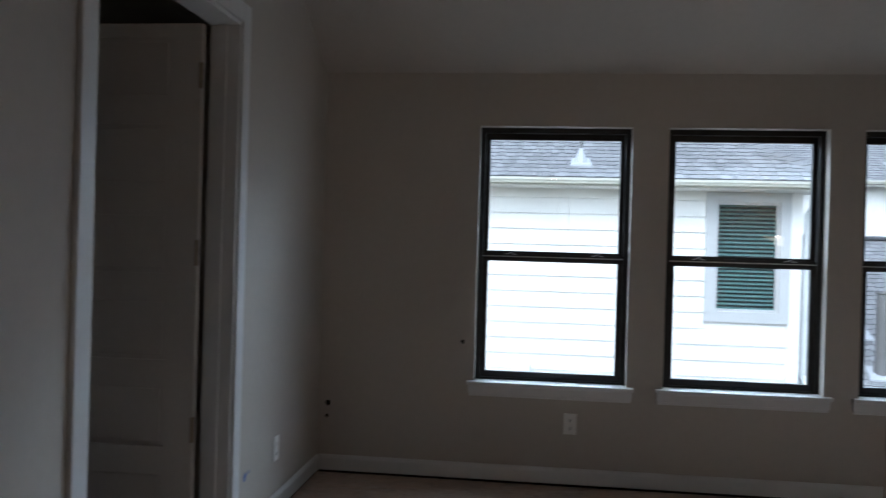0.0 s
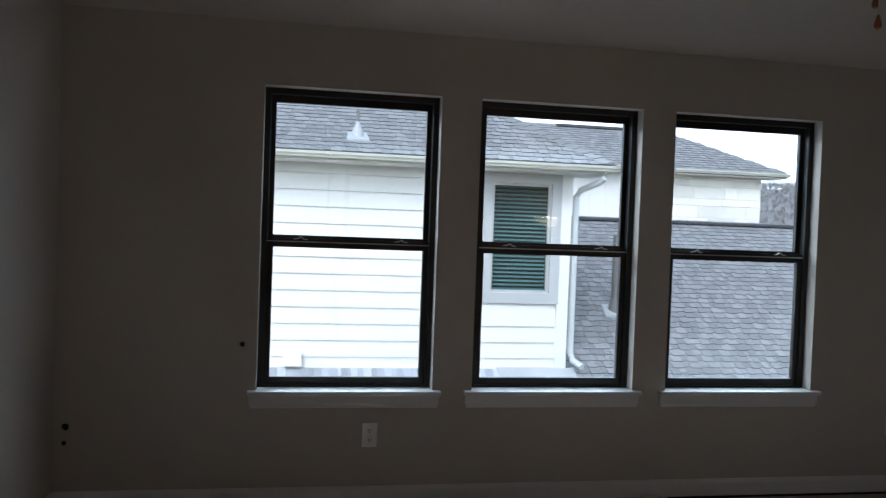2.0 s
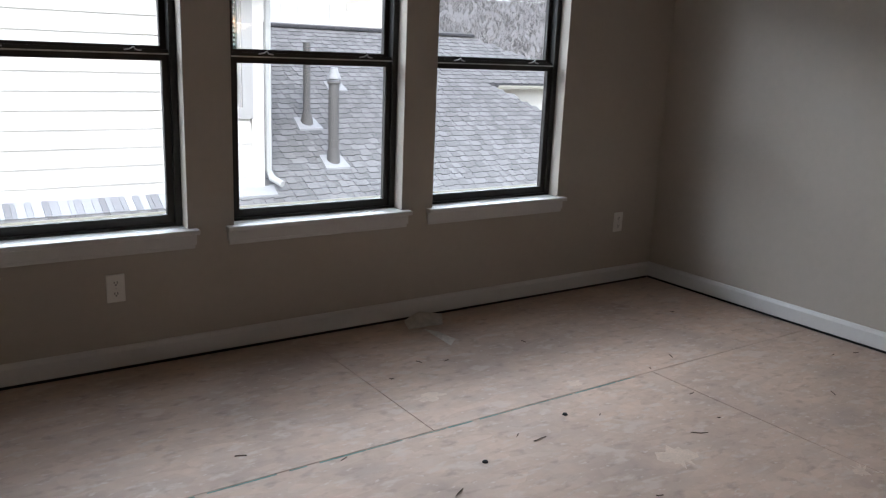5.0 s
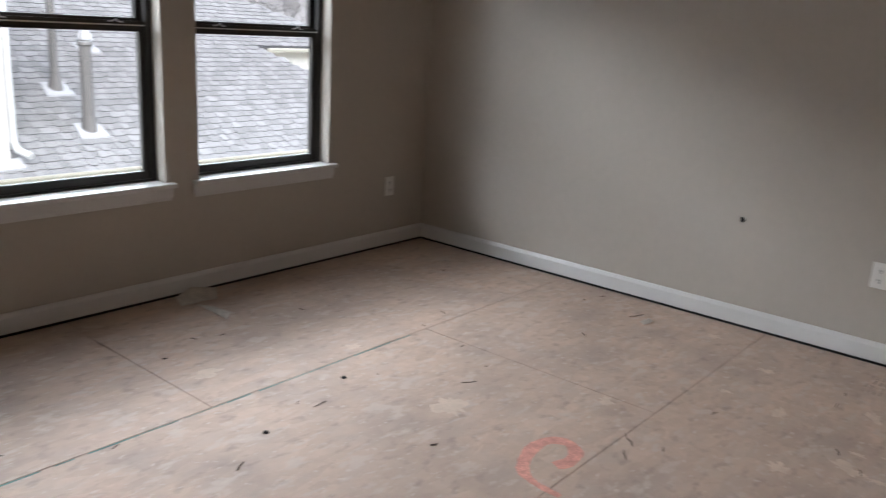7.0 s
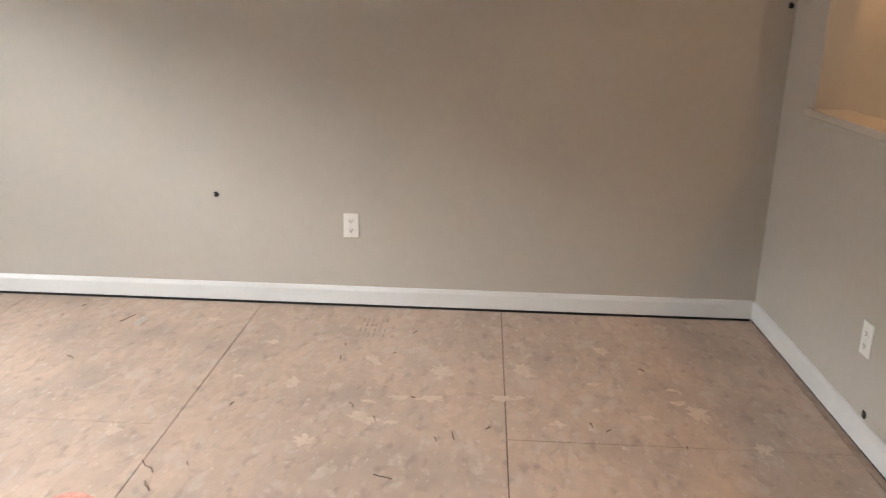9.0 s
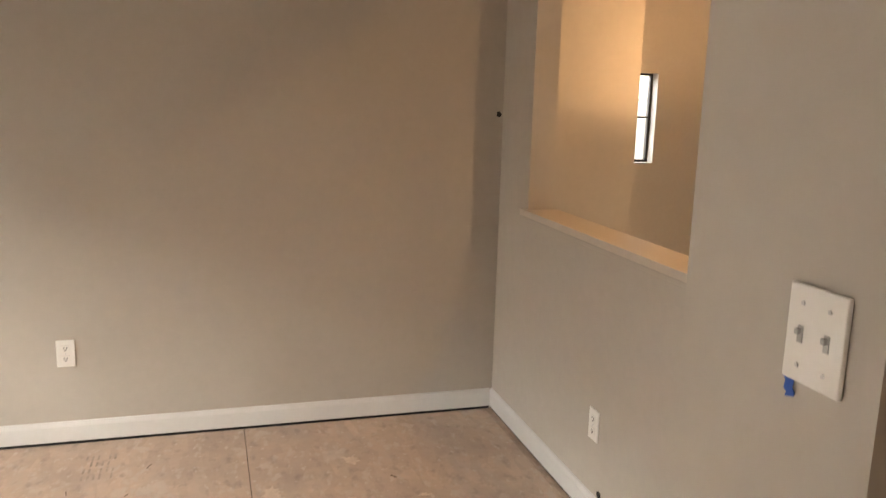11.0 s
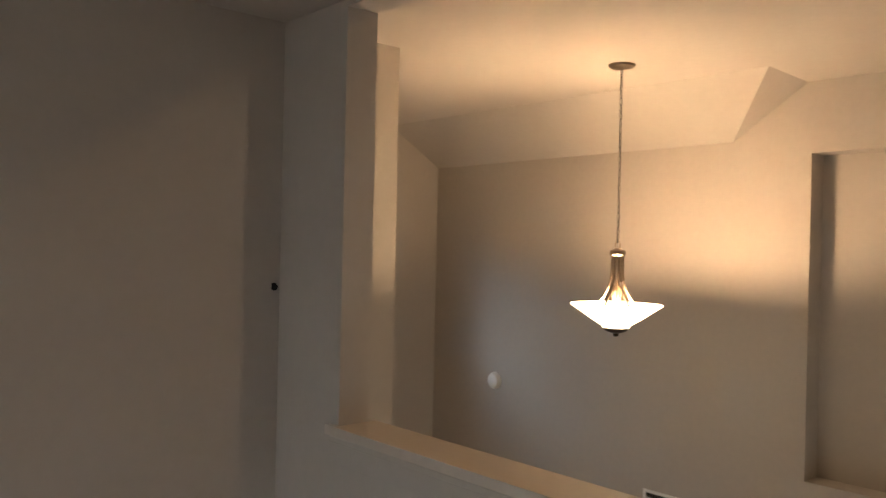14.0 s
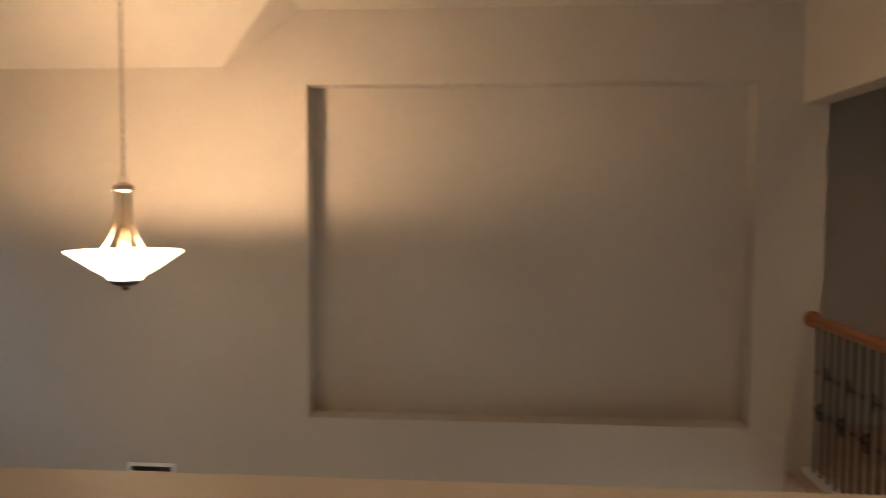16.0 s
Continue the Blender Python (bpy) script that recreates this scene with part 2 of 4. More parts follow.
def base(name, x, y, z, label, category, group="", kind=""):
    e = new(name)
    e.empty_display_size = 0.1
    e.location = (x, y, z)
    bpy.context.view_layer.update()
    return tagged(e, label, category, group, kind)


def setting(ob, label, category):
    return tagged(ob, label, category, kind="structure")


def slab(u0, u1, v0, v1, holes, place, t0, t1):
    """A wall with real openings: place(u, v, t) gives the point; holes are (u0, u1, v0, v1)."""
    us = sorted({u0, u1, *(h[0] for h in holes), *(h[1] for h in holes)})
    vs = sorted({v0, v1, *(h[2] for h in holes), *(h[3] for h in holes)})
    us, vs = [u for u in us if u0 <= u <= u1], [v for v in vs if v0 <= v <= v1]
    bm = bmesh.new()
    cache = {}

    def vert(u, v, t):
        k = (round(u, 5), round(v, 5), t)
        if k not in cache:
            cache[k] = bm.verts.new(place(u, v, t))
        return cache[k]

    def solid(i, j):
        if not (0 <= i < len(us) - 1 and 0 <= j < len(vs) - 1):
            return False
        cu, cv = (us[i] + us[i + 1]) / 2, (vs[j] + vs[j + 1]) / 2
        return not any(h[0] < cu < h[1] and h[2] < cv < h[3] for h in holes)
    for i in range(len(us) - 1):
        for j in range(len(vs) - 1):
            if not solid(i, j):
                continue
            a, b, c, d = us[i], us[i + 1], vs[j], vs[j + 1]
            for t in (t0, t1):
                bm.faces.new([vert(a, c, t), vert(b, c, t), vert(b, d, t), vert(a, d, t)])
            for di, dj, p, q in ((-1, 0, (a, c), (a, d)), (1, 0, (b, c), (b, d)), (0, -1, (a, c), (b, c)), (0, 1, (a, d), (b, d))):
                if not solid(i + di, j + dj):
                    bm.faces.new([vert(*p, t0), vert(*q, t0), vert(*q, t1), vert(*p, t1)])
    return bm


def tube(bm, pts, r, n=8, closed=False):
    """A round bar along points."""
    pts = [Vector(p) for p in pts]
    rings = []
    up = Vector((0, 0, 1))
    for i, p in enumerate(pts):
        d = (pts[(i + 1) % len(pts) if closed else min(i + 1, len(pts) - 1)] - pts[i - 1 if closed else max(i - 1, 0)]).normalized()
        a = d.cross(up if abs(d.z) < 0.95 else Vector((1, 0, 0))).normalized()
        b = d.cross(a)
        rings.append([bm.verts.new(p + r * (math.cos(k * 2 * math.pi / n) * a + math.sin(k * 2 * math.pi / n) * b)) for k in range(n)])
    m = len(rings)
    for i in range(m if closed else m - 1):
        A, B = rings[i], rings[(i + 1) % m]
        for k in range(n):
            bm.faces.new([A[k], A[(k + 1) % n], B[(k + 1) % n], B[k]])
    if not closed:
        bm.faces.new(rings[0])
        bm.faces.new(rings[-1])


def lathe(bm, prof, x, y, n=32):
    """A turned shape from (radius, z) pairs about a vertical axis."""
    rings = []
    for r, z in prof:
        if r < 1e-5:
            rings.append([bm.verts.new((x, y, z))])
        else:
            rings.append([bm.verts.new((x + r * math.cos(k * 2 * math.pi / n), y + r * math.sin(k * 2 * math.pi / n), z)) for k in range(n)])
    for A, B in zip(rings, rings[1:]):
        for k in range(n):
            q = [A[k % len(A)], A[(k + 1) % len(A)], B[(k + 1) % len(B)], B[k % len(B)]]
            q = list(dict.fromkeys(q))
            if len(q) > 2:
                bm.faces.new(q)


def prism(bm, pts, z_of, thick):
    """A sheet over plan points with the height z_of(x, y), thick downwards."""
    top = [bm.verts.new((x, y, z_of(x, y))) for x, y in pts]
    bot = [bm.verts.new((x, y, z_of(x, y) - thick)) for x, y in pts]
    bm.faces.new(top)
    bm.faces.new(bot[::-1])
    for i in range(len(pts)):
        j = (i + 1) % len(pts)
        bm.faces.new([top[i], bot[i], bot[j], top[j]])


# ---- the room's shell ----
XW, XE, YS, H = -0.95, 3.94, -4.864, 2.45         # H: ceiling of the hall
YC, HF = -8.487, 2.746          # far wall of the stairwell; flat ceiling of stairwell and room
HN, YN, SOF = 2.443, -0.60, 2.42         # ceiling at the window wall, end of its slope, underside of the soffit
WINS = [(0.0, 0.894), (1.105, 1.999), (2.19, 3.075)]
Z0, Z1 = 0.585, 2.128

setting(obj("wall_north", slab(XW - 0.12, XE + 0.12, -0.3, HN - 0.001, [(a, b, Z0, Z1) for a, b in WINS],
            lambda u, v, t: (u, t, v), 0.0, 0.16), M_WALL), "greige painted drywall wall with three window openings", "wall")
setting(obj("wall_east", slab(YS - 0.12, 0.0, -0.3, HF + 0.1, [], lambda u, v, t: (t, u, v), XE, XE + 0.12), M_WALL),
        "greige painted drywall wall, bare", "wall")
DY0, DY1, DH = -2.60, -1.445, 2.352
setting(obj("wall_west", slab(-8.8, 0.0, -0.3, HF + 0.1, [(DY0, DY1, -0.01, DH)], lambda u, v, t: (t, u, v), XW - 0.12, XW), M_WALL),
        "greige painted drywall wall with a doorway", "wall")
PX0, PX1, PY = 0.70, 0.994, -4.01
XJ, CAPZ = 3.565, 1.098
setting(obj("wall_south", slab(PX1, XE + 0.1, -3.1, HF + 0.1, [(PX1 - 0.1, XJ, CAPZ - 0.03, 2.40)], lambda u, v, t: (u, t, v), YS - 0.115, YS), M_WALL),
        "greige half wall with a wide opening above it", "wall")
setting(obj("wall_stub", slab(PX0, PX1, -3.1, SOF - 0.001, [], lambda u, v, t: (u, t, v), YS - 0.115, PY), M_WALL),
        "short greige wall end beside the hall, lit warm", "wall")


def room_ceiling():
    """Flat ceiling that slopes down under the roof to the window wall."""
    bm = bmesh.new()
    prof = [(PY, HF), (YN, HF), (0.0, HN), (0.16, HN), (0.16, HF + 0.12), (PY, HF + 0.12)]
    ends = [[bm.verts.new((x, y, z)) for y, z in prof] for x in (XW + 0.0005, XE - 0.0005)]
    for k in range(6):
        bm.faces.new([ends[0][k], ends[0][(k + 1) % 6], ends[1][(k + 1) % 6], ends[1][k]])
    bm.faces.new(ends[0])
    bm.faces.new(ends[1])
    return bm


setting(obj("ceiling", room_ceiling(), M_CEIL), "pale painted ceiling, flat with a slope down to the windows", "ceiling")
setting(obj("soffit", bmbox(XW + 0.0005, XE - 0.0005, YS + 0.0005, PY - 0.0005, SOF, HF + 0.12), M_CEIL), "dropped pale painted soffit before the half wall", "soffit")

# stairwell beyond the half wall
XR = 7.28
SW0, SW1, SZ0, SZ1 = -7.68, -7.02, 0.98, 1.84
LAMP = (4.337, -7.322)
SMK = (6.458, 0.508)
VENT = (4.60, 4.91, -0.142, -0.068)
RX, RZ = 0.73, 0.915
FAN = (1.52, -2.45)
FOBZ = 2.01
setting(obj("wall_stair_east", slab(-6.18, YS - 0.115, -3.1, HF + 0.1, [], lambda u, v, t: (t, u, v), 4.975, 5.095), M_WALL), "warm lit greige stairwell wall", "wall")
setting(obj("wall_stair_link", bmbox(XE + 0.1, 4.975, YS - 0.115, YS + 0.02, -3.1, HF + 0.1), M_WALL), "greige stairwell wall", "wall")
setting(obj("wall_recess", bmbox(5.095, XR, -6.18, -6.06, -3.1, HF + 0.1), M_WALL), "greige recess wall", "wall")
setting(obj("wall_recess_east", slab(YC - 0.12, -6.06, -3.1, HF + 0.1, [(SW0, SW1, SZ0, SZ1)], lambda u, v, t: (t, u, v), XR, XR + 0.15), M_WALL),
        "greige wall with a small window", "wall")
NX0, NX1, NZ0, NZ1, ND = 1.076, 3.743, 0.251, 2.299, 0.17
setting(obj("wall_stair_far", slab(0.672, XR, -3.1, HF + 0.1, [(NX0, NX1, NZ0, NZ1)], lambda u, v, t: (u, t, v), YC - ND, YC), M_WALL),
        "tall greige stairwell wall with a large recessed niche", "wall")
setting(obj("wall_niche_back", bmbox(0.672, XR, YC - ND - 0.1, YC - ND - 0.001, -3.1, HF + 0.1), M_WALL), "greige back of the wall niche", "wall")
setting(obj("floor_lower", bmbox(0.7, 8.0, -9.0, -4.8, -3.2, -3.1), M_OSB), "lower storey floor", "floor")


def stair_ceiling():
    """Flat ceiling that slopes down to the far wall, with a triangular turn at the end of the slope."""
    bm = bmesh.new()
    ax, bx, dx, by, zl = 4.273, 3.743, 3.776, -7.911, 2.408
    P = lambda x, y, z: bm.verts.new((x, y, z))
    x0, x1, yn = 0.82, XR, YS - 0.115
    f0, f1, f2, f3 = P(x0, yn, HF), P(x1, yn, HF), P(x1, by, HF), P(bx, by, HF)
    d, e = P(dx, YC, HF), P(x0, YC, HF)
    a, s = P(ax, YC, zl), P(x1, YC, zl)
    bm.faces.new([f0, f1, f2, f3, d, e])
    bm.faces.new([f3, f2, s, a])
    bm.faces.new([f3, a, d])
    geom = bmesh.ops.extrude_face_region(bm, geom=bm.faces[:])
    bmesh.ops.translate(bm, verts=[v for v in geom["geom"] if isinstance(v, bmesh.types.BMVert)], vec=(0, 0, 0.6))
    return bm


setting(obj("ceiling_stair", stair_ceiling(), M_CEIL), "pale stairwell ceiling, flat with a sloped side", "ceiling")
setting(obj("wall_hall_header", bmbox(0.672, 0.82, YC, YS - 0.115, 2.168, HF + 0.1), M_WALL), "greige header above the hall railing", "wall")
setting(obj("ceiling_hall", bmbox(XW - 0.12, 0.672, -9.6, YS, H, H + 0.1), M_CEIL), "hall ceiling", "ceiling")
setting(obj("wall_hall_end", bmbox(XW - 0.12, 0.672, -9.7, -9.6, -0.3, H), M_WALL), "greige hall end wall", "wall")
setting(obj("wall_hall_east", bmbox(0.672, 0.8, -9.6, YC - ND - 0.1, -0.3, H), M_WALL), "greige hall side wall", "wall")
setting(obj("wall_hall_west", bmbox(XW - 0.12, XW, -9.6, -8.8, -0.3, H), M_WALL), "greige hall side wall", "wall")
setting(obj("floor_hall", bmbox(XW - 0.12, 0.86, -9.6, YS, -0.2, 0.0), M_OSB), "bare strand board hall floor", "floor")
# closet behind the open door
setting(obj("wall_closet", bmbox(-3.0, -2.9, -3.4, -0.6, -0.2, 2.5), M_WALL), "closet back wall", "wall")
setting(obj("wall_closet_north", bmbox(-2.9, XW - 0.12, -0.7, -0.6, -0.2, 2.5), M_WALL), "closet side wall", "wall")
setting(obj("wall_closet_south", bmbox(-2.9, XW - 0.12, -3.4, -3.3, -0.2, 2.5), M_WALL), "closet side wall", "wall")
setting(obj("ceiling_closet", bmbox(-3.0, XW - 0.12, -3.4, -0.6, 2.5, 2.6), M_CEIL), "closet ceiling", "ceiling")
setting(obj("floor_closet", bmbox(-3.0, XW - 0.12, -3.4, -0.6, -0.2, 0.0), M_OSB), "closet floor", "floor")

floor = setting(obj("floor", bmbox(XW - 0.12, XE + 0.12, YS, 0.12, -0.2, -0.006), M_TWIG), "worn strand board subfloor sheets with scuffs and marks", "floor")


def panes(parent):
    rows = [(0.0, -1.17, (XW, 1.45, XE)), (-1.17, -2.39, (XW, 0.23, 2.67, XE)), (-2.39, -3.61, (XW, 1.45, XE)), (-3.61, -4.83, (XW, 0.23, 2.67, XE)), (-4.83, YS, (XW, XE))]
    g = 0.002
    for y1, y0, xs in rows:
        for a, b in zip(xs, xs[1:]):
            part("board", bmbox(a + g, b - g, y0 + g, y1 - g, -0.006, 0.0), M_OSB, parent)


panes(floor)

# ---- trim, doors and windows of the room ----
def window_unit(i, a, b):
    """A dark single-hung window: frame, two sashes, glass, tilt latches, with drywall returns and a painted sill."""
    w = base("window_%d" % i, (a + b) / 2, 0.1, Z0, "dark bronze single-hung window with two panes, closed", "window", "north windows", "structure")
    fw, zm = 0.030, 1.352
    y0, y1 = 0.075, 0.155
    part("window_frame", slab(a, b, Z0, Z1, [(a + fw, b - fw, Z0 + fw, Z1 - fw)], lambda u, v, t: (u, t, v), y0, y1), M_BRONZE, w)
    for name, z0, z1, s0, s1 in (("upper_sash", zm - 0.020, Z1 - fw, 0.122, 0.148), ("lower_sash", Z0 + fw, zm + 0.018, 0.090, 0.118)):
        st = 0.030 if name == "lower_sash" else 0.026
        bt = 0.038 if name == "lower_sash" else 0.052
        tp = 0.048 if name == "lower_sash" else 0.036
        hole = (a + fw + st, b - fw - st, z0 + bt, z1 - tp)
        s = part(name, slab(a + fw, b - fw, z0, z1, [hole], lambda u, v, t: (u, t, v), s0, s1), M_BRONZE, w)
        ym = (s0 + s1) / 2
        g = part("pane", bmbox(hole[0] - 0.004, hole[1] + 0.004, ym - 0.003, ym + 0.003, hole[2] - 0.004, hole[3] + 0.004), M_GLASS, s)
        g.visible_shadow = False
        if i == 2 and name == "upper_sash":      # this pane sits slightly askew in its sash
            cx, cz = (hole[0] + hole[1]) / 2, (hole[2] + hole[3]) / 2
            g.data.transform(Matrix.Translation((cx, ym, cz)) @ Matrix.Rotation(0.0216, 4, "X") @ Matrix.Rotation(0.025, 4, "Z") @ Matrix.Translation((-cx, -ym, -cz)))
    bm = bmbox(a + fw, b - fw, 0.084, 0.0895, zm - 0.004, zm + 0.002)
    part("rail_lip", bm, M_SILVER, w, "thin pale metal lip along the meeting rail")
    for k in (0.22, 0.80):
        cx = a + (b - a) * k
        bm = bmesh.new()
        tube(bm, [(cx - 0.034, 0.084, zm + 0.012), (cx - 0.012, 0.080, zm + 0.016), (cx + 0.004, 0.078, zm + 0.026), (cx + 0.012, 0.080, zm + 0.014), (cx + 0.036, 0.084, zm + 0.011)], 0.0032, 6)
        part("latch", bm, M_SILVER, w, "small zinc sash latch")
    s = base("sill_unit", (a + b) / 2, -0.01, Z0 - 0.1, "white painted wooden window sill with apron", "window sill", "north window sills", "structure")
    bm = bmesh.new()
    box(bm, a + 0.002, b - 0.002, -0.001, 0.076, Z0 + 0.001, Z0 + 0.018)
    box(bm, a - 0.042, b + 0.042, -0.046, -0.001, Z0 - 0.004, Z0 + 0.018, bevel=0.004)
    part("stool", bm, M_TRIM, s)
    bm = bmesh.new()
    za, zb = Z0 - 0.072, Z0 - 0.004
    for x0, x1, y0, z0_, z1_ in ((a - 0.034, b + 0.034, -0.018, zb - 0.05, zb), (a - 0.028, b + 0.028, -0.012, za, zb - 0.05)):
        box(bm, x0, x1, y0, -0.0005, z0_, z1_, bevel=0.003)
    part("apron", bm, M_TRIM, s)


for i, (a, b) in enumerate(WINS):
    window_unit(i + 1, a, b)


def baseboard(name, p, q, nx, ny):
    """A baseboard from p to q, standing off the floor by the height of a missing floor covering."""
    prof = [(0.0, 0.0175), (0.014, 0.0175), (0.014, 0.088), (0.011, 0.096), (0.006, 0.106), (0.0, 0.110)]
    bm = bmesh.new()
    ends = []
    for x, y in (p, q):
        ends.append([bm.verts.new((x + nx * d, y + ny * d, z)) for d, z in prof])
    n = len(prof)
    for k in range(n):
        bm.faces.new([ends[0][k], ends[0][(k + 1) % n], ends[1][(k + 1) % n], ends[1][k]])
    bm.faces.new(ends[0])
    bm.faces.new(ends[1])
    # shade under the board is painted as a thin black strip against the wall
    g = bmesh.new()
    box(g, min(p[0], q[0]) + min(0, nx * 0.004), max(p[0], q[0]) + max(0, nx * 0.004), min(p[1], q[1]) + min(0, ny * 0.004), max(p[1], q[1]) + max(0, ny * 0.004), 0.0005, 0.0165)
    ob = setting(obj(name, bm, M_TRIM), "white painted baseboard above a dark gap", "baseboard")
    part("gap", g, M_BLACK, ob, "black strip painting the shade of the gap below the baseboard")
    return ob


baseboard("baseboard_north", (XW + 0.015, -0.0005), (XE - 0.015, -0.0005), 0, -1)
baseboard("baseboard_east", (XE - 0.0005, 0.0), (XE - 0.0005, YS + 0.015), -1, 0)
baseboard("baseboard_south", (PX1 + 0.016, YS + 0.0005), (XE, YS + 0.0005), 0, 1)
baseboard("baseboard_west", (XW + 0.0005, DY1 + 0.09), (XW + 0.0005, 0.0), 1, 0)
baseboard("baseboard_west", (XW + 0.0005, -8.8), (XW + 0.0005, DY0 - 0.09), 1, 0)
baseboard("baseboard_stub", (PX0, PY + 0.0005), (PX1 + 0.014, PY + 0.0005), 0, 1)
baseboard("baseboard_return", (PX1 + 0.0005, PY), (PX1 + 0.0005, YS), 1, 0)


def doorway():
    d = base("door_1", XW - 0.1, DY1, 0.0, "white six-panel interior door standing open into a closet", "door", kind="structure")
    # casing round the opening, on the room side
    cw, ct = 0.085, 0.018
    for nm, y0, y1, z0, z1 in (("casing_side", DY1, DY1 + cw, 0.0, DH + cw), ("casing_side", DY0 - cw, DY0, 0.0, DH + cw), ("casing_head", DY0, DY1, DH, DH + cw)):
        bm = bmesh.new()
        box(bm, XW + 0.0005, XW + ct, y0, y1, z0, z1, bevel=0.004)
        part(nm, bm, M_TRIM, d)
    bm = bmesh.new()
    for y0, y1 in ((DY1 - 0.018, DY1 - 0.0005), (DY0 + 0.0005, DY0 + 0.018)):
        box(bm, XW - 0.125, XW + 0.004, y0, y1, 0.0, DH - 0.0185)
    box(bm, XW - 0.125, XW + 0.004, DY0 + 0.0005, DY1 - 0.0005, DH - 0.018, DH - 0.0005)
    part("jamb", bm, M_TRIM, d)
    bm = bmesh.new()
    box(bm, XW - 0.085, XW - 0.050, DY1 - 0.030, DY1 - 0.0185, 0.0, DH - 0.019)
    part("stop", bm, M_TRIM, d)
    # the leaf, turned open: it stands square to the wall, seen from the south
    L, T, ztop = 0.80, 0.035, DH - 0.03
    yl = DY1 - 0.055
    xr = XW - 0.133
    xl = xr - L
    pan = [(xl + 0.13, xr - 0.13, 0.137 + 0.372 * k, 0.405 + 0.372 * k) for k in range(6)]
    leaf = part("leaf", slab(xl, xr, 0.012, ztop, pan, lambda u, v, t: (u, t, v), yl - T, yl), M_DOOR, d)
    for a, b, c, e in pan:
        bm = bmesh.new()
        box(bm, a - 0.001, b + 0.001, yl - T + 0.010, yl - 0.010, c - 0.001, e + 0.001)
        box(bm, a + 0.02, b - 0.02, yl - T + 0.004, yl - T + 0.0101, c + 0.02, e - 0.02, bevel=0.003)
        part("panel", bm, M_DOOR, leaf)
    for zc in (0.59, 1.345, 2.10):
        bm = bmesh.new()
        box(bm, xr - 0.002, XW - 0.124, yl - T - 0.002, yl - T + 0.002, zc - 0.055, zc + 0.055)
        tube(bm, [(XW - 0.135, yl - T - 0.004, zc - 0.055), (XW - 0.135, yl - T - 0.004, zc + 0.055)], 0.007)
        part("hinge", bm, M_STEEL, d, "satin metal hinge")


doorway()


def half_wall_cap():
    c = base("ledge", (PX1 + XJ) / 2, YS, CAPZ - 0.03, "painted ledge board capping the half wall, with an apron strip", "ledge", kind="structure")
    bm = bmesh.new()
    y0, y1 = YS - 0.142, YS + 0.022
    box(bm, PX1 + 0.001, XJ - 0.001, y0, y1, CAPZ - 0.028, CAPZ)
    box(bm, XJ - 0.001, XJ + 0.045, YS + 0.0006, y1, CAPZ - 0.028, CAPZ)
    part("cap", bm, M_CAP, c)
    bm = bmesh.new()
    box(bm, PX1 + 0.001, XJ + 0.03, YS + 0.0005, YS + 0.018, CAPZ - 0.050, CAPZ - 0.0285, bevel=0.004)
    part("moulding", bm, M_WALL, c)
    bm = bmesh.new()
    box(bm, PX1 + 0.001, XJ + 0.02, YS + 0.0005, YS + 0.012, CAPZ - 0.115, CAPZ - 0.0505, bevel=0.002)
    part("apron", bm, M_WALL, c)


half_wall_cap()


def to_wall(ob, x, y, z, rz):
    ob.matrix_world = pose(x, y, z, 0, 0, rz)
    return ob


def outlet(x, y, z, rz, label):
    """A duplex socket plate that faces -y at rz = 0."""
    e = base("wall_outlet", 0, 0, 0, label, "outlet", "wall outlets")
    bm = bmesh.new()
    box(bm, -0.038, 0.038, -0.006, 0.0, -0.062, 0.062, bevel=0.0025)
    part("plate", bm, M_PLATE, e)
    for dz in (-0.024, 0.024):
        bm = bmesh.new()
        box(bm, -0.016, 0.016, -0.0085, -0.006, dz - 0.014, dz + 0.014, bevel=0.001)
        s = part("socket", bm, M_PLATE, e)
        bm = bmesh.new()
        for dx in (-0.006, 0.006):
            box(bm, dx - 0.0021, dx + 0.0021, -0.0092, -0.0084, dz - 0.003, dz + 0.007)
        box(bm, -0.0035, 0.0035, -0.0092, -0.0084, dz - 0.0115, dz - 0.005)
        part("slots", bm, M_SLOT, s)
    bm = bmesh.new()
    tube(bm, [(0, -0.0058, 0), (0, -0.0072, 0)], 0.003)
    part("screw", bm, M_SILVER, e)
    return to_wall(e, x, y, z, rz)


outlet(0.577, -0.0006, 0.372, 0, "white duplex outlet on the window wall")
outlet(3.607, -0.0006, 0.405, 0, "white duplex outlet on the window wall near the corner")
outlet(XE - 0.0006, -2.85, 0.428, -90, "white duplex outlet on the bare side wall")
outlet(2.80, YS + 0.0006, 0.385, 180, "white duplex outlet on the half wall")
outlet(XW + 0.0006, -0.81, 0.34, 90, "white outlet on the wall beside the closet door")


